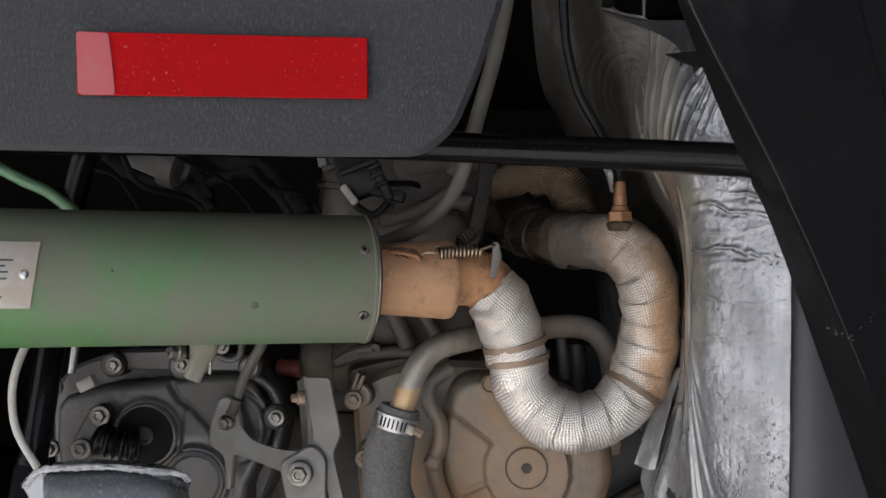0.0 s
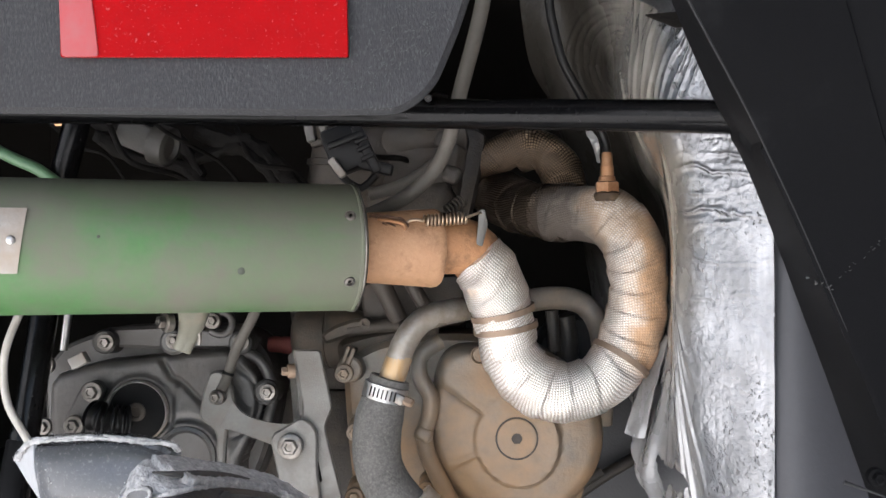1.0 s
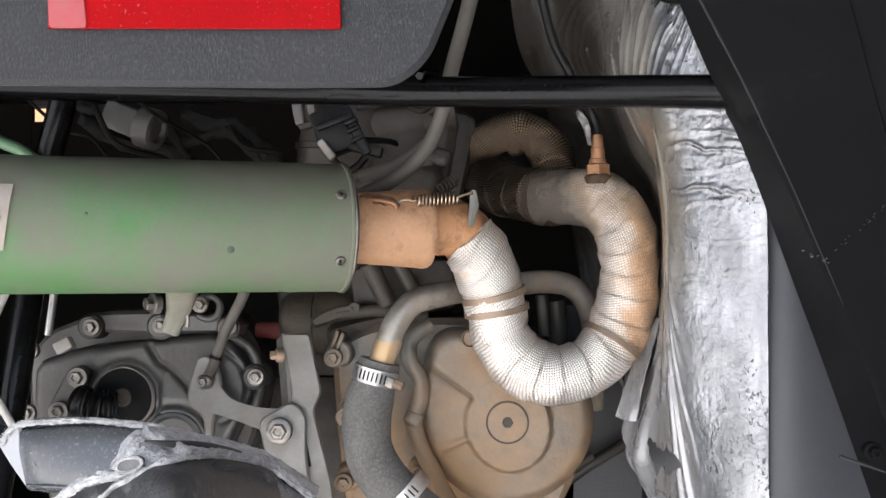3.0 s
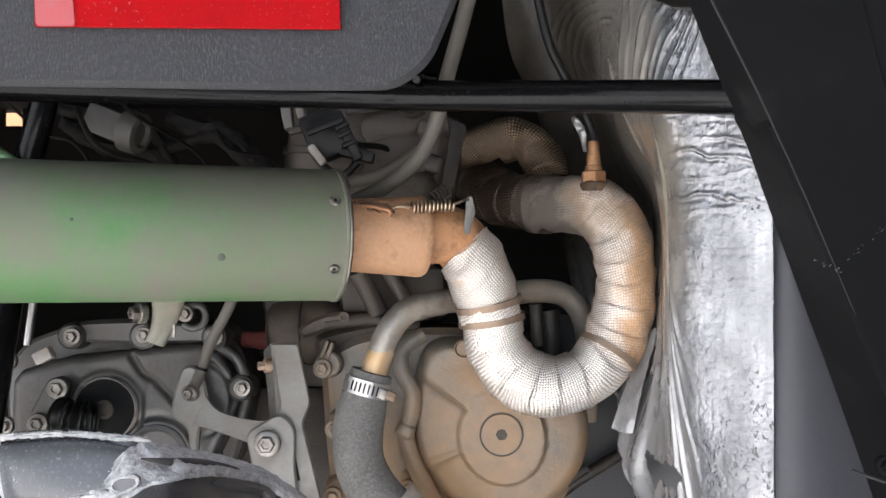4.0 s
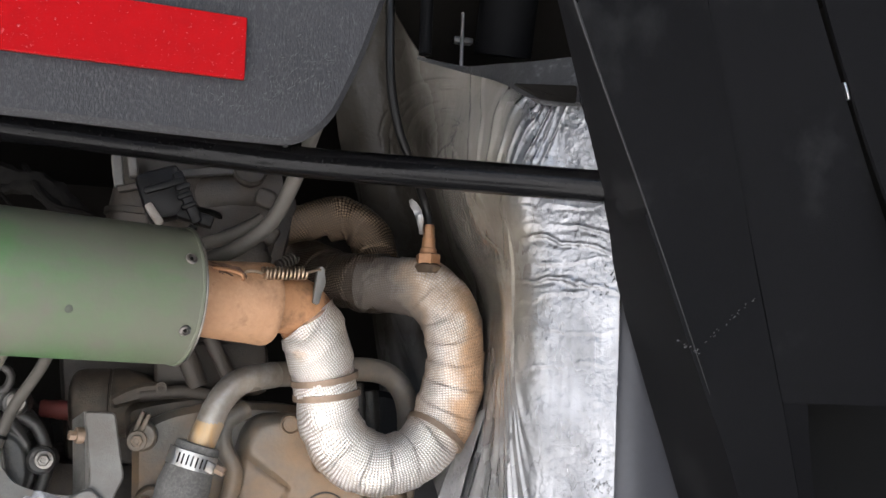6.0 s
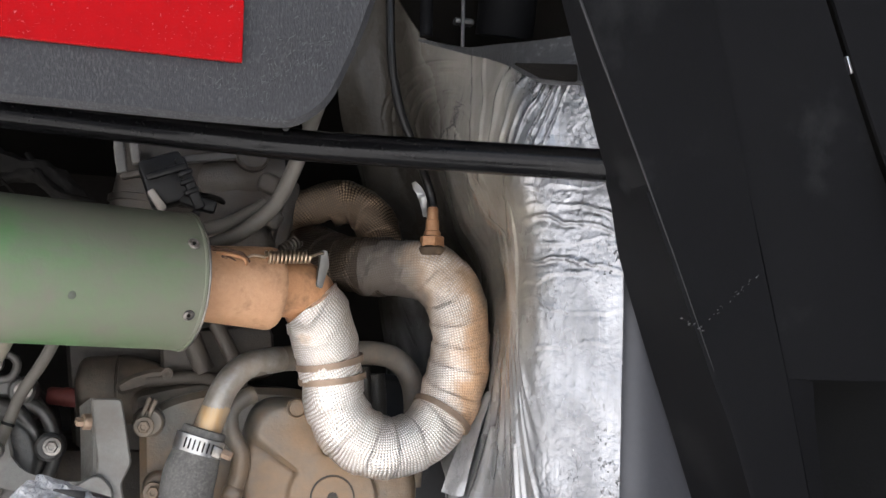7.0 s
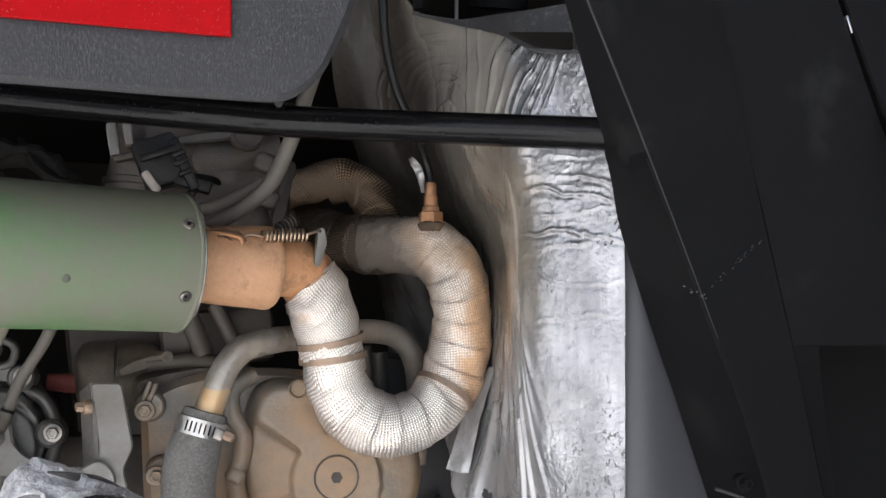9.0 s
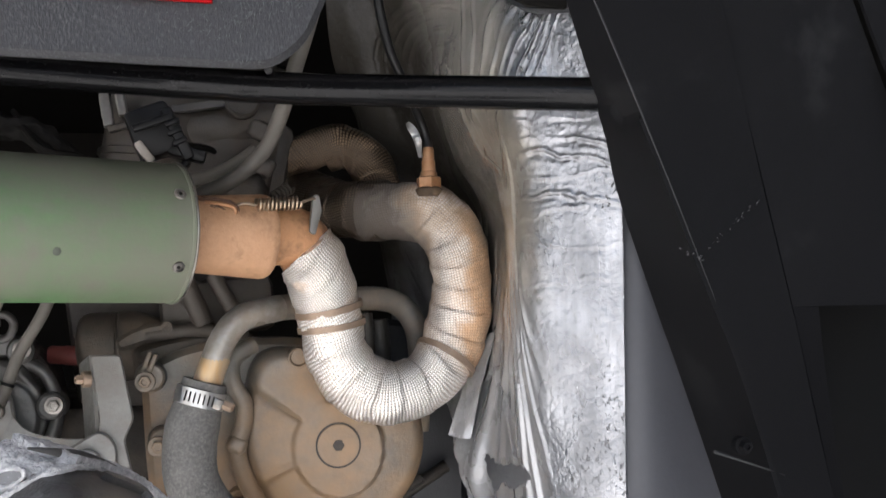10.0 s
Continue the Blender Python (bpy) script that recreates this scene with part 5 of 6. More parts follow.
    part("cover_cap", lathe(disc, FRONT, [(0.016, 0.0186), (0.0205, 0.0176), (0.0218, 0.0172), (0.0222, 0.006), (0.0222, 0.0046), (0.018, 0.004)], 56), M_brown, t, "round inspection cap")
    part("oil_cap_rim", lathe((0.080, 0.984, 0.792), FRONT, [(-0.01, 0.0085), (0.002, 0.0085), (0.003, 0.0075), (0.001, 0.006), (0.001, 0)], 28), M_brown, t)
    part("cap_groove", lathe(Vector(disc) + Vector((0, -0.0203, 0)), FRONT, [(-0.002, 0.0190), (0.0006, 0.0190), (0.0006, 0.0174), (-0.002, 0.0174)], 56), M_dimbrown, t)
    part("hex_socket", lathe(Vector(disc) + Vector((0, -0.0218, 0)), FRONT, [(-0.004, 0.005), (0.0008, 0.005), (0.0008, 0)], 6), M_dimbrown, t)
    part("casing_ridge", sweep([(0.044, 0.998, 0.803), (0.027, 0.992, 0.791), (0.026, 0.988, 0.772), (0.036, 0.988, 0.754), (0.035, 0.988, 0.735), (0.030, 0.988, 0.721), (0.034, 0.99, 0.701), (0.045, 0.992, 0.677), (0.062, 0.995, 0.645), (0.08, 1, 0.62)], lambda s, a, n: 0.0078 + 0.0012 * noise.noise(Vector((s * 60, math.cos(a), math.sin(a)))), 16), M_brown, t)
    part("ridge_node", casting((0.030, 0.984, 0.721), (0.016, 0.012, 0.014), (0, 30, 0), 0.0012, 0.005, 90), M_brown, t)
    part("lower_rib", sweep([(0.143, 0.996, 0.662), (0.164, 1.005, 0.67), (0.19, 1.015, 0.684)], 0.0045, 12), M_dimbrown, t)
    for p in ((-0.044, 0.998, 0.773), (-0.033, 0.998, 0.72), (-0.034, 0.998, 0.661), (0.032, 0.998, 0.668)):
        part("bolt_boss", lathe(Vector(p) + Vector((0.004, 0.012, 0.003)), FRONT, [(-0.02, 0.014), (0.004, 0.012), (0.006, 0.010)], 20), M_brown, t)
        bolt(t, p, 0.0085, mat=M_brown)
    part("casing_lug", box((-0.044, 1.012, 0.787), (0.004, 0.02, 0.022), 0.0015, (0, 20, 0)), M_brown, t)
    part("casing_lug", box((-0.039, 1.012, 0.786), (0.004, 0.02, 0.020), 0.0015, (0, 20, 0)), M_brown, t)
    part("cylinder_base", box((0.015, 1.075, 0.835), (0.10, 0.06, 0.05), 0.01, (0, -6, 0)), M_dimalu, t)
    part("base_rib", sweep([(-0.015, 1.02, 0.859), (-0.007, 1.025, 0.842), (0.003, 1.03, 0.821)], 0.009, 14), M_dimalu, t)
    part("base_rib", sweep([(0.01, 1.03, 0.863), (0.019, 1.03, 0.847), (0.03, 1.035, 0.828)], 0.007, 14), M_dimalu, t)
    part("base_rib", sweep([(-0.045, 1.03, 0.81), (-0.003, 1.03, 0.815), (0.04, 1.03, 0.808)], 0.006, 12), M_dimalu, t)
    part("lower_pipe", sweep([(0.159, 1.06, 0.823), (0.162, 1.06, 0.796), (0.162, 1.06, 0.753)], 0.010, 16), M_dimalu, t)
    part("rear_housing", slab([(0.131, 1.1, 0.804), (0.17, 1.1, 0.827), (0.217, 1.1, 0.816), (0.253, 1.1, 0.761), (0.253, 1.1, 0.6), (0.131, 1.1, 0.598)], 0.06, 0.02, 0.006), M_slate, t, "dark oily rear casing")
    part("housing_rib", sweep([(0.169, 1.08, 0.647), (0.196, 1.08, 0.666), (0.229, 1.085, 0.685)], 0.006, 12), M_dimbrown, t)
    part("stud", sweep([(0.146, 1.045, 0.829), (0.148, 1.045, 0.807), (0.149, 1.045, 0.791)], 0.006, 12), M_dimalu, t)
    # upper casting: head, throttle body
    part("cylinder_head", box((-0.002, 1.13, 0.97), (0.15, 0.14, 0.10), 0.014, (0, 12, 6)), M_dimbrown, t)
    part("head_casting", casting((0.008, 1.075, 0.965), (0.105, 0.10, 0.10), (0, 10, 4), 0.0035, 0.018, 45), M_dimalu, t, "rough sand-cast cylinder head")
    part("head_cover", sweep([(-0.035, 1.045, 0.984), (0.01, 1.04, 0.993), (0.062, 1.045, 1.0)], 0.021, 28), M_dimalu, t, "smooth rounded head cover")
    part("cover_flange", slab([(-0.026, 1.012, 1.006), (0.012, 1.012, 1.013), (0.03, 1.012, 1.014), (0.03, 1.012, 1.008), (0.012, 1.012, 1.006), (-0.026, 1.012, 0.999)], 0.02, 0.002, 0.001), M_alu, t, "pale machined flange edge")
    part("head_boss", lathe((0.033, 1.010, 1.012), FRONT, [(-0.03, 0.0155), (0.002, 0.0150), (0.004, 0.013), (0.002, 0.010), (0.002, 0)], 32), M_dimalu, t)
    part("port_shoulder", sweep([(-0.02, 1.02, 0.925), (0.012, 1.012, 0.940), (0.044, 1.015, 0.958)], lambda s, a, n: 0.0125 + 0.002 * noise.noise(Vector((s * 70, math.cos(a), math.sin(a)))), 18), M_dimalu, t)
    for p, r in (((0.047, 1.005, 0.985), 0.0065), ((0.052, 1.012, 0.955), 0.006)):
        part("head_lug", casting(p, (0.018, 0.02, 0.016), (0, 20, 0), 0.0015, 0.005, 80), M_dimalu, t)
    part("port_block", casting((0.028, 1.025, 0.930), (0.05, 0.05, 0.05), (0, 25, 0), 0.003, 0.014, 60), M_dimbrown, t)
    part("intake_casting", lathe((-0.047, 1.062, 0.90), (0.12, 0, 1), [(0, 0.03), (0.01, 0.042), (0.03, 0.0475), (0.055, 0.0485), (0.09, 0.0475), (0.13, 0.046)], 56), M_dimalu, t, "round intake casting, coloured dim for the bay shade")
    part("intake_band", lathe((-0.041, 1.062, 0.962), (0.12, 0, 1), [(0, 0.047), (0.001, 0.0498), (0.006, 0.0498), (0.007, 0.047)], 56), M_dimbrown, t)
    part("intake_lug", casting((-0.0785, 1.010, 0.999), (0.009, 0.014, 0.028), (0, -10, 0), 0.0006, 0.002, 150), M_bracket, t, "bright rubbed lug")
    part("intake_lug", casting((-0.0665, 1.008, 1.004), (0.008, 0.014, 0.020), (0, -10, 0), 0.0006, 0.002, 150), M_bracket, t, "bright rubbed lug")
    part("lug_web", casting((-0.067, 1.013, 0.986), (0.022, 0.012, 0.006), (0, -16, 0), 0.0005, 0.002, 150), M_dimalu, t)


def coolant():
    t = thing("coolant_pipe", (0.016, 0.945, 0.773), "dust-stained metal coolant elbow pipe", "pipe")
    part("elbow", sweep([(0.034, 0.955, 0.826), (0.063, 0.975, 0.833), (0.102, 1, 0.836), (0.144, 1.02, 0.842), (0.173, 1.03, 0.837), (0.189, 1.03, 0.816), (0.194, 1.035, 0.777), (0.192, 1.04, 0.724)], 0.0106, 24), M_dimpipe, t, "dull brown-grey pipe run")
    part("bright_bend", sweep([(0.002, 0.945, 0.764), (0.01, 0.945, 0.788), (0.018, 0.947, 0.809), (0.034, 0.955, 0.826), (0.063, 0.975, 0.833)], lambda s, a, n: 0.0109, 24), M_pipe, t, "rubbed silver bend")
    part("stained_end", sweep([(0.002, 0.945, 0.764), (0.006, 0.945, 0.776), (0.01, 0.945, 0.788), (0.013, 0.946, 0.795)], lambda s, a, n: 0.0113 - 0.0003 * (s / n) ** 4, 24, 0.003), M_amber, t, "amber heat-stained end")
    h = thing("coolant_hose", (0.006, 0.945, 0.658), "grey dusty black rubber coolant hose", "hose")
    part("hose", sweep([(0.003, 0.945, 0.772), (-0.002, 0.945, 0.754), (-0.007, 0.945, 0.73), (-0.006, 0.945, 0.701), (0.006, 0.945, 0.677), (0.026, 0.945, 0.656), (0.052, 0.945, 0.637), (0.084, 0.945, 0.625)], lambda s, a, n: 0.0165 + 0.0045 * min(1, s / 0.03), 28), M_rubber, h)
    part("end_lip", lathe((0.0035, 0.945, 0.7735), (-0.26, 0, -0.97), [(-0.001, 0.0118), (-0.0022, 0.0135), (-0.0016, 0.0170), (0.001, 0.0176), (0.004, 0.0176), (0.005, 0.0165)], 36), M_rubber, h, "cut end of the hose above the clamp")
    for c, w, r in ((((0, 0.945, 0.763)), (-0.008, 0.945, 0.732), 0.0185), ((0.027, 0.945, 0.662), (0.044, 0.945, 0.646), 0.0222)):
        k = thing("hose_clamp", c, "bright steel worm-drive hose clamp", "hose clamp", "clamps on the coolant hose")
        d = (Vector(w) - Vector(c)).normalized()
        part("band", lathe(c, d, [(-0.0065, r), (-0.0065, r + 0.001), (0.0065, r + 0.001), (0.0065, r)], 40), M_steel, k)
        u, v, ww = frame_of(d)
        f = Vector(c) + Vector((0.012, -0.7 * r, -0.004))
        for j in range(7):
            g = math.radians(-35 + 11 * j)
            side = d.cross(Vector((0, 1, 0))).normalized()
            away = Vector((0, -1, 0)) * math.cos(g) + side * math.sin(g)
            part("slot", box(Vector(c) + away * (r + 0.0012), (0.0012, 0.001, 0.008), 0, (0, math.degrees(math.atan2(-d.x, -d.z)), 0)), M_dark, k, smooth=False)
        part("screw_housing", box(f, (0.012, 0.008, 0.009), 0.002, (0, 25, 0)), M_bolt, k)
        part("screw", lathe(f + Vector((0.006, -0.002, -0.001)), (1, -0.3, -0.4), [(0, 0.004), (0.007, 0.004), (0.008, 0.003), (0.008, 0)], 6), M_strap, k)


def bracket():
    t = thing("mounting_bracket", (-0.069, 0.99, 0.652), "dusty pressed steel mounting bracket bolted to the engine", "bracket")
    part("upright", slab([(-0.086, 0.975, 0.796), (-0.062, 0.975, 0.796), (-0.051, 0.975, 0.745), (-0.058, 0.975, 0.728), (-0.042, 0.975, 0.666), (-0.036, 0.975, 0.626), (-0.087, 0.975, 0.625), (-0.082, 0.975, 0.7), (-0.077, 0.975, 0.745)], 0.004, 0.004, 0.0012), M_bracket, t)
    part("slot", box((-0.063, 0.974, 0.69), (0.003, 0.002, 0.022), 0.001, (0, -12, 0)), M_dark, t)
    part("flange", sheet([[(-0.086, 0.975, 0.796), (-0.081, 0.975, 0.75), (-0.079, 0.975, 0.71)], [(-0.096, 1, 0.788), (-0.092, 1, 0.747), (-0.089, 1, 0.706)]], 3, 10, 0.003), M_bracket, t)
    part("foot", slab([(-0.106, 0.968, 0.72), (-0.076, 0.968, 0.738), (-0.063, 0.968, 0.726), (-0.063, 0.968, 0.691), (-0.055, 0.968, 0.627), (-0.09, 0.968, 0.627), (-0.097, 0.968, 0.681)], 0.005, 0.008, 0.0015), M_bracket, t)
    bolt(t, (-0.086, 0.963, 0.712), 0.0115)
    bolt(t, (-0.089, 0.975, 0.777), 0.0065, (-1, -0.4, 0), M_strap)
    part("arm", sheet([[(-0.148, 0.992, 0.752), (-0.133, 0.985, 0.737), (-0.108, 0.976, 0.731), (-0.088, 0.972, 0.73)], [(-0.162, 0.992, 0.724), (-0.143, 0.985, 0.722), (-0.113, 0.976, 0.714), (-0.088, 0.972, 0.705)]], 6, 20, 0.004), M_bracket, t)
    part("arm_head", slab([(-0.166, 0.99, 0.774), (-0.156, 0.99, 0.776), (-0.146, 0.99, 0.764), (-0.142, 0.99, 0.742), (-0.150, 0.99, 0.722), (-0.152, 0.99, 0.690), (-0.158, 0.99, 0.690), (-0.160, 0.99, 0.722), (-0.176, 0.99, 0.731), (-0.173, 0.99, 0.752)], 0.008, 0.008, 0.002), M_bracket, t)


def cable(name, pts, r, mat, label, cat="cable", seg=12, lumps=0.0):
    wide = (lambda s, a, n: r * (1 + lumps * noise.noise(Vector((s * 90 + r * 5000, 1.3 * math.cos(a), 1.3 * math.sin(a)))))) if lumps else r
    return single(name, sweep(pts, wide, seg, 0.003 if lumps else 0.006), mat, label, cat)


def loom():
    t = thing("shift_cable", (-0.152, 0.985, 0.75), "grey sheathed cable clipped to the gear cover", "cable")
    part("sheath", sweep([(-0.11, 0.96, 0.855), (-0.123, 0.98, 0.827), (-0.141, 0.99, 0.796), (-0.150, 0.990, 0.768), (-0.154, 0.984, 0.757)], 0.0048, 14), M_hose, t)
    part("band", lathe((-0.1485, 0.9895, 0.773), (-0.009, -0.001, -0.028), [(-0.0012, 0.0047), (-0.0012, 0.0054), (0.0012, 0.0054), (0.0012, 0.0047)], 20), M_black, t, "thin black tie band")
    part("end_eye", lathe((-0.156, 0.983, 0.752), FRONT, [(-0.004, 0.0068), (0.003, 0.0068), (0.004, 0.0058), (0.003, 0.0042), (0.001, 0.0038), (0.001, 0)], 24), M_bolt, t, "pale steel eye")
    cable("vent_hose", [(0.101, 0.86, 1.171), (0.083, 0.865, 1.072), (0.067, 0.875, 1.012), (0.057, 0.9, 0.977), (0.044, 0.905, 0.95), (0.02, 0.915, 0.929), (-0.013, 0.935, 0.915), (-0.04, 0.96, 0.907)], 0.0062, M_hose, "grey dusty vent hose", "hose")
    cable("coolant_branch", [(-0.016, 0.96, 0.934), (0.009, 0.955, 0.94), (0.029, 0.95, 0.95), (0.042, 0.95, 0.96)], 0.0055, M_hose, "grey dusty small hose", "hose")
    cable("green_tube", [(-0.378, 0.98, 0.984), (-0.346, 0.98, 0.968), (-0.323, 0.98, 0.958), (-0.297, 0.98, 0.94)], 0.0055, M_greentube, "thin green plastic tube", "tube")
    t = thing("frame_strut", (-0.313, 0.93, 0.657), "black painted steel frame strut with a clamped joint", "frame tube")
    part("tube", sweep([(-0.288, 1, 1.036), (-0.297, 1, 0.994), (-0.31, 1, 0.942), (-0.313, 0.99, 0.88), (-0.313, 0.96, 0.789), (-0.318, 0.94, 0.703), (-0.326, 0.92, 0.611)], 0.0125, 24), M_tube, t)
    part("joint_ring", lathe((-0.317, 0.944, 0.72), Vector((-0.318, 0.94, 0.703)) - Vector((-0.313, 0.96, 0.789)), [(-0.003, 0.0122), (-0.003, 0.0140), (0.003, 0.0140), (0.003, 0.0122)], 28), M_tube, t)
    part("lower_sleeve", lathe((-0.318, 0.943, 0.717), Vector((-0.326, 0.92, 0.611)) - Vector((-0.318, 0.94, 0.703)), [(0, 0.0124), (0.002, 0.0136), (0.11, 0.0136), (0.112, 0.0124)], 28), M_fender, t)
    cable("brake_line", [(-0.299, 1, 0.846), (-0.302, 1, 0.823), (-0.306, 1, 0.792)], 0.0036, M_steel, "bright plated steel line", "pipe")
    cable("white_cable", [(-0.313, 0.93, 0.836), (-0.322, 0.92, 0.803), (-0.325, 0.92, 0.778), (-0.32, 0.92, 0.75), (-0.307, 0.93, 0.719)], 0.0035, M_white, "pale grey sheathed cable")
    cable("taped_wire", [(-0.196, 1.05, 1.001), (-0.169, 1.05, 0.992), (-0.139, 1.04, 0.986), (-0.115, 1.03, 0.968), (-0.096, 1.03, 0.944)], 0.009, M_loom, "dusty taped wire bundle", "wiring", 14, 0.45)
    cable("taped_wire", [(-0.196, 1.05, 0.973), (-0.174, 1.05, 0.981), (-0.15, 1.04, 0.983), (-0.126, 1.03, 0.965), (-0.11, 1.03, 0.944)], 0.006, M_loom, "dusty taped wire bundle", "wiring", 14, 0.45)
    cable("taped_wire", [(-0.299, 1.06, 0.999), (-0.26, 1.06, 0.975), (-0.215, 1.06, 0.968), (-0.193, 1.06, 0.947)], 0.007, M_loom, "dusty taped wire bundle", "wiring", 14, 0.45)
    cable("taped_wire", [(-0.300, 1.06, 1.016), (-0.294, 1.06, 1.008), (-0.227, 1.06, 1.002), (-0.193, 1.06, 0.958)], 0.006, M_loom, "dusty taped wire bundle", "wiring", 14, 0.45)
    for k in (0, 2, 3, 5, 8):
        x0, z0 = -0.34 + 0.036 * k, 0.985 + 0.012 * math.sin(k * 2.3)
        pts = [(x0, 1.02 + 0.05 * math.sin(k * 1.7), z0 + 0.03), (x0 + 0.03, 1.0 + 0.04 * math.cos(k), z0 - 0.004 * (k % 3)), (x0 + 0.065, 1.03, z0 - 0.012 - 0.004 * (k % 4)), (x0 + 0.09, 1.05, z0 - 0.06)]
        cable("loom_wire", pts, 0.0018 + 0.0005 * (k % 3), M_loom, "thin dark dusty wire in the loom", "wire", 8)
    t = thing("loom_connector", (-0.23, 1.02, 0.975), "grey dusty plastic wiring connector", "connector")
    part("shell", box((-0.242, 1.02, 0.991), (0.04, 0.025, 0.026), 0.003, (0, 22, 0)), M_hosedark, t)
    part("collar", lathe((-0.222, 1.015, 0.984), (1, -0.2, -0.3), [(-0.004, 0.019), (0.012, 0.019), (0.014, 0.016), (0.014, 0.012), (0.01, 0.01)], 24), M_hosedark, t)
    t = thing("injector_connector", (-0.038, 0.975, 0.955), "black plastic injector plug with a pale clip", "connector")
    part("clip", box((-0.045, 0.96, 0.957), (0.007, 0.008, 0.020), 0.002, (0, -38, 0)), M_white, t, "pale plastic clip")
    part("plug", box((-0.039, 0.978, 0.976), (0.036, 0.026, 0.042), 0.004, (0, -22, 0)), M_wire, t)
    part("plug_rib", box((-0.039, 0.963, 0.982), (0.034, 0.004, 0.006), 0.0015, (0, -22, 0)), M_wire, t)
    part("latch", box((-0.02, 0.968, 0.974), (0.009, 0.012, 0.046), 0.002, (0, -26, 0)), M_wire, t)
    for at in ((-0.024, 0.962, 0.982), (-0.022, 0.962, 0.975), (-0.018, 0.962, 0.967)):
        part("latch_tooth", box(at, (0.012, 0.006, 0.004), 0.001, (0, -26, 0)), M_wire, t)
    part("socket", box((-0.012, 0.972, 0.959), (0.030, 0.014, 0.010), 0.002, (0, 14, 0)), M_wire, t)
    part("lead", sweep([(-0.044, 0.985, 0.989), (-0.053, 0.975, 0.982), (-0.053, 0.972, 0.97), (-0.042, 0.972, 0.95), (-0.025, 0.972, 0.94), (-0.012, 0.972, 0.952)], 0.0035, 10), M_wire, t)


RIM = [(-0.3, 0.892, 0.71), (-0.294, 0.886, 0.717), (-0.281, 0.874, 0.727), (-0.264, 0.868, 0.731), (-0.223, 0.864, 0.734), (-0.191, 0.864, 0.732), (-0.164, 0.868, 0.729), (-0.16, 0.878, 0.722)]
BACK_LIP = [(-0.093, 0.56, 0.752), (-0.087, 0.562, 0.765), (-0.083, 0.565, 0.77), (-0.078, 0.575, 0.769), (-0.069, 0.6, 0.763), (-0.059, 0.63, 0.755), (-0.045, 0.655, 0.746), (-0.033, 0.68, 0.734), (-0.014, 0.71, 0.712)]
FRONT_LIP = [(-0.093, 0.541, 0.74), (-0.085, 0.538, 0.748), (-0.076, 0.537, 0.753), (-0.067, 0.536, 0.758), (-0.059, 0.537, 0.761), (-0.051, 0.545, 0.762), (-0.047, 0.567, 0.759), (-0.042, 0.595, 0.753), (-0.034, 0.62, 0.746), (-0.025, 0.645, 0.736), (-0.011, 0.675, 0.715)]


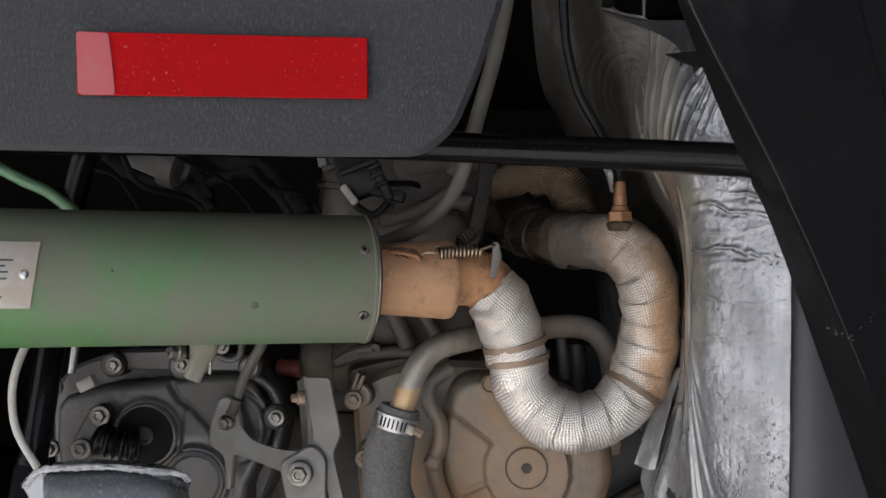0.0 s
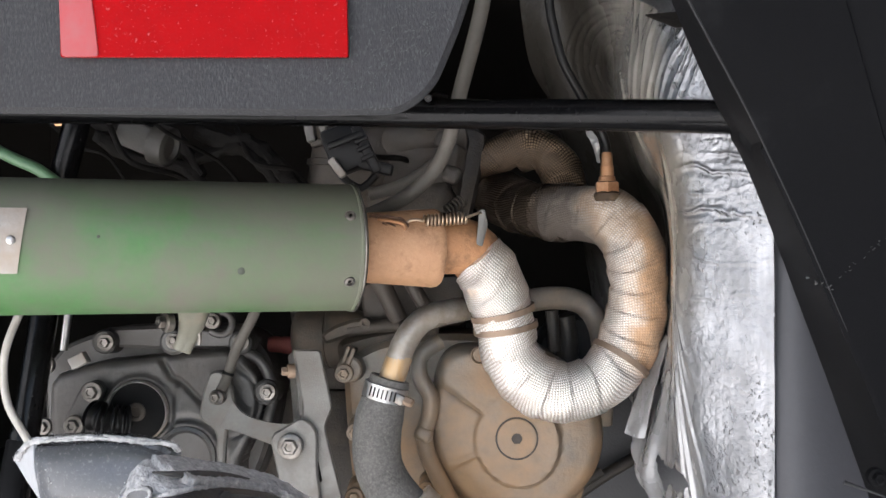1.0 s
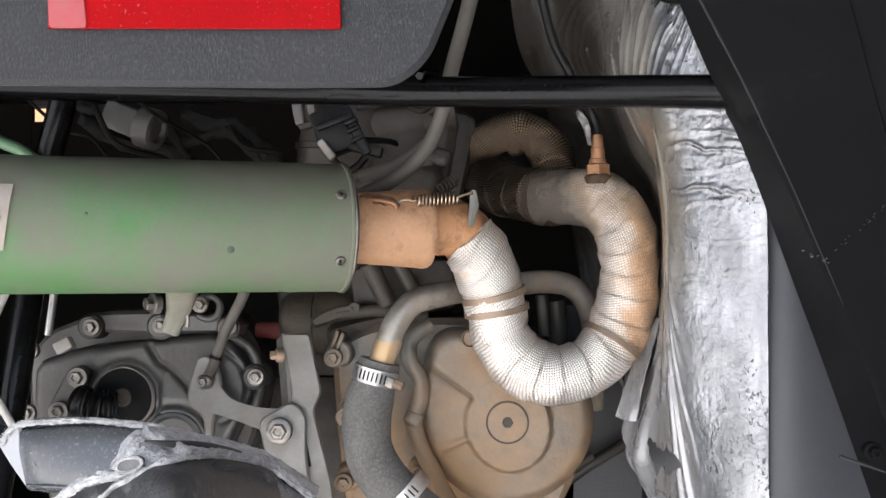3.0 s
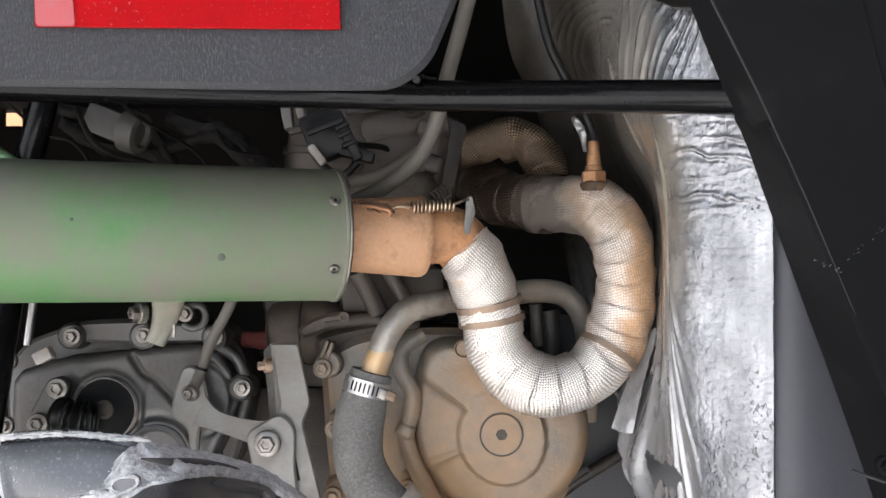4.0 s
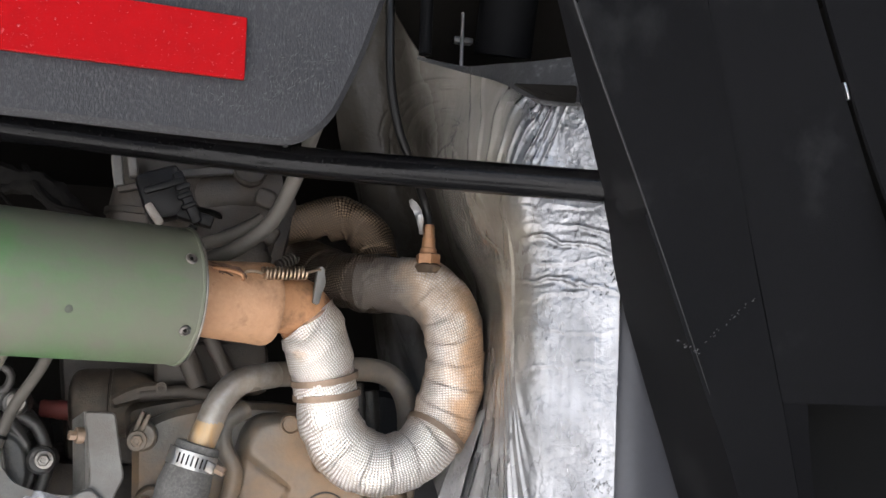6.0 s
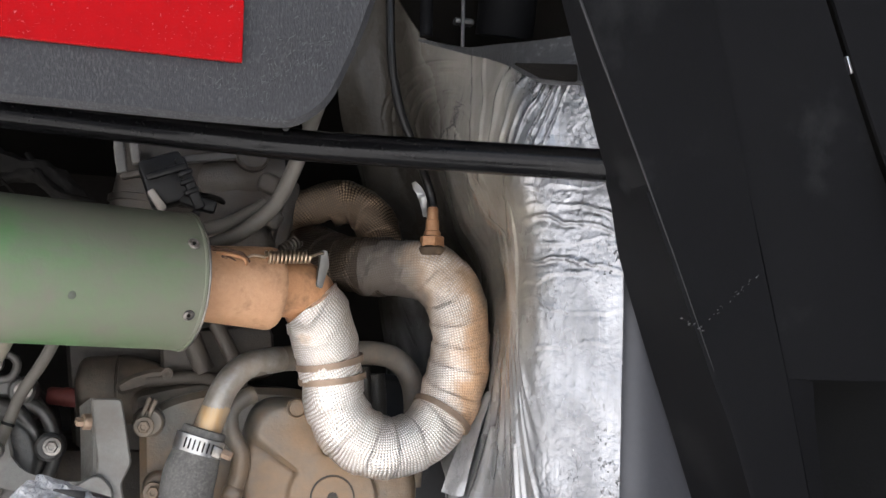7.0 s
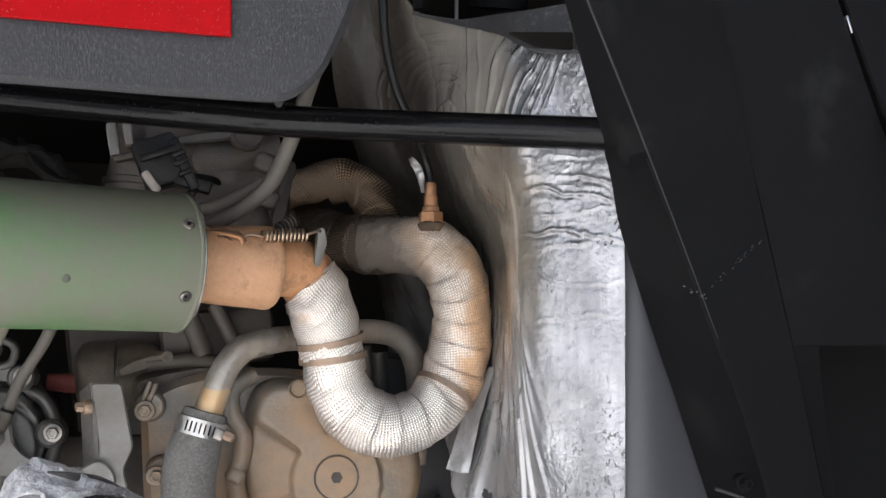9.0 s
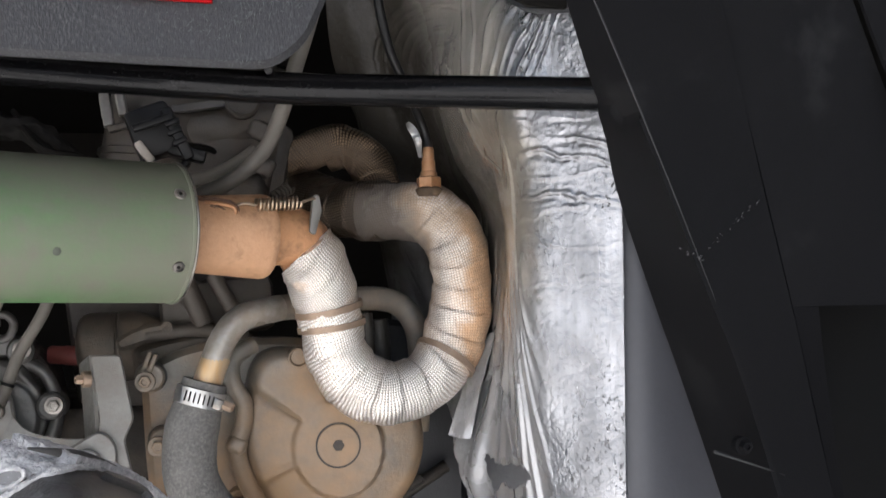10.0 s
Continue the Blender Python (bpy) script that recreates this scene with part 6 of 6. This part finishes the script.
def splash_guard():
    t = thing("suspension_guard", (-0.15, 0.85, 0.676), "black plastic suspension guard caked with grey dust", "guard")
    part("rear_lobe", sheet([[(-0.289, 0.9, 0.723), (-0.276, 0.872, 0.723), (-0.271, 0.862, 0.708), (-0.266, 0.862, 0.683), (-0.27, 0.88, 0.675)], [(-0.282, 0.91, 0.725), (-0.261, 0.868, 0.725), (-0.251, 0.852, 0.71), (-0.244, 0.85, 0.686), (-0.25, 0.87, 0.676)],
                             [(-0.231, 0.91, 0.727), (-0.211, 0.863, 0.729), (-0.203, 0.848, 0.711), (-0.202, 0.845, 0.685), (-0.208, 0.865, 0.676)], [(-0.193, 0.91, 0.724), (-0.174, 0.863, 0.724), (-0.167, 0.85, 0.708), (-0.165, 0.847, 0.684), (-0.169, 0.865, 0.675)],
                             [(-0.172, 0.915, 0.716), (-0.161, 0.882, 0.714), (-0.157, 0.872, 0.698), (-0.154, 0.87, 0.676), (-0.157, 0.885, 0.669)]], 10, 30, 0.004), M_lobe, t)
    # highlight on the rounded left end, painted as a pale facet
    part("end_facet", sheet([[(-0.307, 0.905, 0.706), (-0.29, 0.89, 0.693), (-0.272, 0.875, 0.68)], [(-0.292, 0.888, 0.719), (-0.281, 0.875, 0.701), (-0.269, 0.868, 0.682)], [(-0.278, 0.874, 0.727), (-0.272, 0.863, 0.707), (-0.266, 0.863, 0.683)]], 6, 16, 0.003), M_facet, t, "end facet coloured pale for its bright reflection")
    part("rear_rim", crusty(RIM, 0.0021, 0.7), M_rim, t, "rim caked with pale grey dust")
    part("lower_edge", crusty([(-0.265, 0.861, 0.683), (-0.243, 0.849, 0.685), (-0.223, 0.847, 0.685), (-0.202, 0.845, 0.684)], 0.0010, 0.5), M_lobe, t)
    crust = lambda u, v, p: 0.0007 * noise.noise(p * 420) + 0.0010 * noise.noise(p * 160) + 0.0005 * noise.noise(p * 1000)
    part("ledge", sheet([[(-0.092, 0.56, 0.753), (-0.086, 0.552, 0.754), (-0.08, 0.545, 0.752)], [(-0.087, 0.562, 0.765), (-0.078, 0.55, 0.764), (-0.067, 0.538, 0.757)], [(-0.083, 0.565, 0.77), (-0.072, 0.55, 0.767), (-0.059, 0.538, 0.761)],
                         [(-0.078, 0.575, 0.769), (-0.066, 0.56, 0.766), (-0.052, 0.546, 0.762)], [(-0.069, 0.6, 0.763), (-0.059, 0.584, 0.761), (-0.048, 0.568, 0.758)], [(-0.059, 0.63, 0.755), (-0.051, 0.613, 0.754), (-0.042, 0.596, 0.752)],
                         [(-0.045, 0.655, 0.746), (-0.041, 0.639, 0.746), (-0.034, 0.621, 0.745)], [(-0.033, 0.68, 0.734), (-0.029, 0.662, 0.735), (-0.026, 0.646, 0.735)], [(-0.014, 0.71, 0.712), (-0.012, 0.692, 0.714), (-0.011, 0.676, 0.714)]], 26, 48, 0.004, crust), M_rim, t, "ledge caked with pale grey dust", sharp=0)
    part("back_lip", crusty(BACK_LIP, 0.0013, 0.7), M_rim, t)
    part("front_lip", crusty(FRONT_LIP, 0.0013, 0.7), M_rim, t)
    part("side_lip", crusty([(-0.124, 0.562, 0.734), (-0.114, 0.556, 0.742), (-0.104, 0.55, 0.748), (-0.094, 0.545, 0.752), (-0.081, 0.541, 0.754), (-0.072, 0.539, 0.756)], 0.0023, 0.6), M_rim, t)
    part("side_hollow", sheet([[(-0.118, 0.566, 0.737), (-0.104, 0.56, 0.744), (-0.086, 0.552, 0.75)], [(-0.097, 0.552, 0.735), (-0.088, 0.549, 0.744), (-0.078, 0.546, 0.75)]], 6, 12, 0.002), M_dustplastic, t)
    part("front_shell", sheet([[(-0.094, 0.542, 0.74), (-0.095, 0.53, 0.733), (-0.097, 0.52, 0.717)], [(-0.077, 0.538, 0.753), (-0.074, 0.525, 0.742), (-0.072, 0.515, 0.719)], [(-0.059, 0.538, 0.761), (-0.051, 0.52, 0.752), (-0.048, 0.51, 0.72)],
                               [(-0.047, 0.568, 0.758), (-0.039, 0.55, 0.748), (-0.035, 0.535, 0.714)], [(-0.034, 0.621, 0.745), (-0.027, 0.605, 0.734), (-0.021, 0.59, 0.699)], [(-0.027, 0.644, 0.736), (-0.021, 0.634, 0.723), (-0.016, 0.622, 0.69)]], 10, 28, 0.003), M_dustplastic, t, "smooth dark front face under the crust")
    part("end_shell", sheet([[(-0.027, 0.648, 0.735), (-0.021, 0.638, 0.722), (-0.016, 0.626, 0.689)], [(-0.011, 0.68, 0.713), (-0.007, 0.67, 0.7), (-0.004, 0.66, 0.679)]], 8, 20, 0.003), M_lobe, t, "paler side face filmed with dust")
    # no opening here: a dark bar carries the slot's shade
    part("slot", sweep([(-0.069, 0.538, 0.771), (-0.06, 0.549, 0.768), (-0.053, 0.568, 0.764), (-0.046, 0.598, 0.757), (-0.037, 0.626, 0.749)], lambda s, a, n: 0.0024 * math.sin(math.pi * min(0.98, max(0.02, s / n))) ** 0.6 + 0.0002, 14, 0.0015), M_slot, t, "dark bar painting the shade of a slot in the dust crust")
    oval = [Vector((-0.0765 + 0.0062 * math.cos(k * math.pi / 14), 0.5375, 0.7595 + 0.0036 * math.sin(k * math.pi / 14) + 0.0012 * math.cos(k * math.pi / 14))) for k in range(29)]
    part("pocket_lip", crusty(oval, 0.0008, 0.7), M_rim, t)
    part("pocket", slab([tuple(p + Vector((0, 0.0004, 0))) for p in oval[:-1]], 0.006, 0.0005, 0.0003), M_lobe, t, "small shallow pocket")



def crumbs():
    """Crumbs of dry dust along the guard's lips and on its rear lobe."""
    bm = bmesh.new()

    def crumb(p, r):
        bmesh.ops.create_icosphere(bm, subdivisions=1, radius=r, matrix=pose(*p, random.uniform(0, 90), random.uniform(0, 90), 0))

    for path, count, spread, lift in ((RIM, 260, 0.0012, 0.0022), (BACK_LIP, 300, 0.0010, 0.0010), (FRONT_LIP[2:], 260, 0.0013, 0.0006)):
        line = spline(path, 0.002)
        for k in range(count):
            p = random.choice(line) + Vector((random.gauss(0, spread), random.gauss(0, spread) - 0.0012, random.gauss(0, 0.3 * spread) + lift))
            crumb(p, random.uniform(0.00014, 0.00042) * (1.5 if path is RIM else 1))
    for k in range(110):
        x, d = random.choice((0.02, 0.12, 0.2, 0.58)) + random.gauss(0, 0.05), random.choice((0.38, 0.62)) + random.gauss(0, 0.05)
        top, foot = Vector((-0.26, 0.866, 0.725)).lerp(Vector((-0.173, 0.861, 0.724)), x), Vector((-0.243, 0.848, 0.686)).lerp(Vector((-0.164, 0.845, 0.684)), x)
        crumb(top.lerp(foot, d) + Vector((0, -0.004, 0)), random.uniform(0.0003, 0.0009))
    single("dust_crumbs", bm, M_rim, "crumbs of dry pale grey dust on the guard rims", "dust", kind="stuff")


def upper_box():
    t = thing("air_box", (0.245, 1, 1.126), "black plastic air box above the foil", "air box")
    part("ledge", sheet([[(0.172, 0.985, 1.125), (0.172, 0.985, 1.122)], [(0.199, 0.935, 1.105), (0.2, 0.935, 1.1)], [(0.217, 0.87, 1.091), (0.217, 0.87, 1.075)], [(0.23, 0.83, 1.083), (0.225, 0.815, 1.049)], [(0.257, 0.8, 1.082), (0.252, 0.785, 1.042)]], 6, 6, 0.006), M_dustplastic, t)
    part("notch", slab([(0.199, 0.778, 1.048), (0.247, 0.778, 1.052), (0.247, 0.778, 1.039), (0.22, 0.778, 1.039)], 0.003, 0.002, 0.0005), M_dark, t, "black slab for the shaded notch under the ledge")
    part("back", slab([(0.143, 1.1, 1.287), (0.396, 1.1, 1.316), (0.395, 1.1, 1.157), (0.146, 1.1, 1.136)], 0.01, 0.005, 0.002), M_dark, t)
    part("post", sweep([(0.179, 0.99, 1.201), (0.18, 0.99, 1.129)], 0.006, 12), M_fender, t)
    part("rod", sweep([(0.211, 0.98, 1.169), (0.208, 0.965, 1.112)], 0.0016, 10), M_steel, t)
    part("clip", box((0.212, 0.98, 1.143), (0.018, 0.01, 0.006), 0.002), M_alu, t)
    part("duct", lathe((0.266, 1.02, 1.189), (0, -0.3, 1), [(-0.04, 0.028), (0.05, 0.028), (0.055, 0.024)], 28), M_fender, t)


engine()
coolant()
bracket()
loom()
splash_guard()
crumbs()
upper_box()
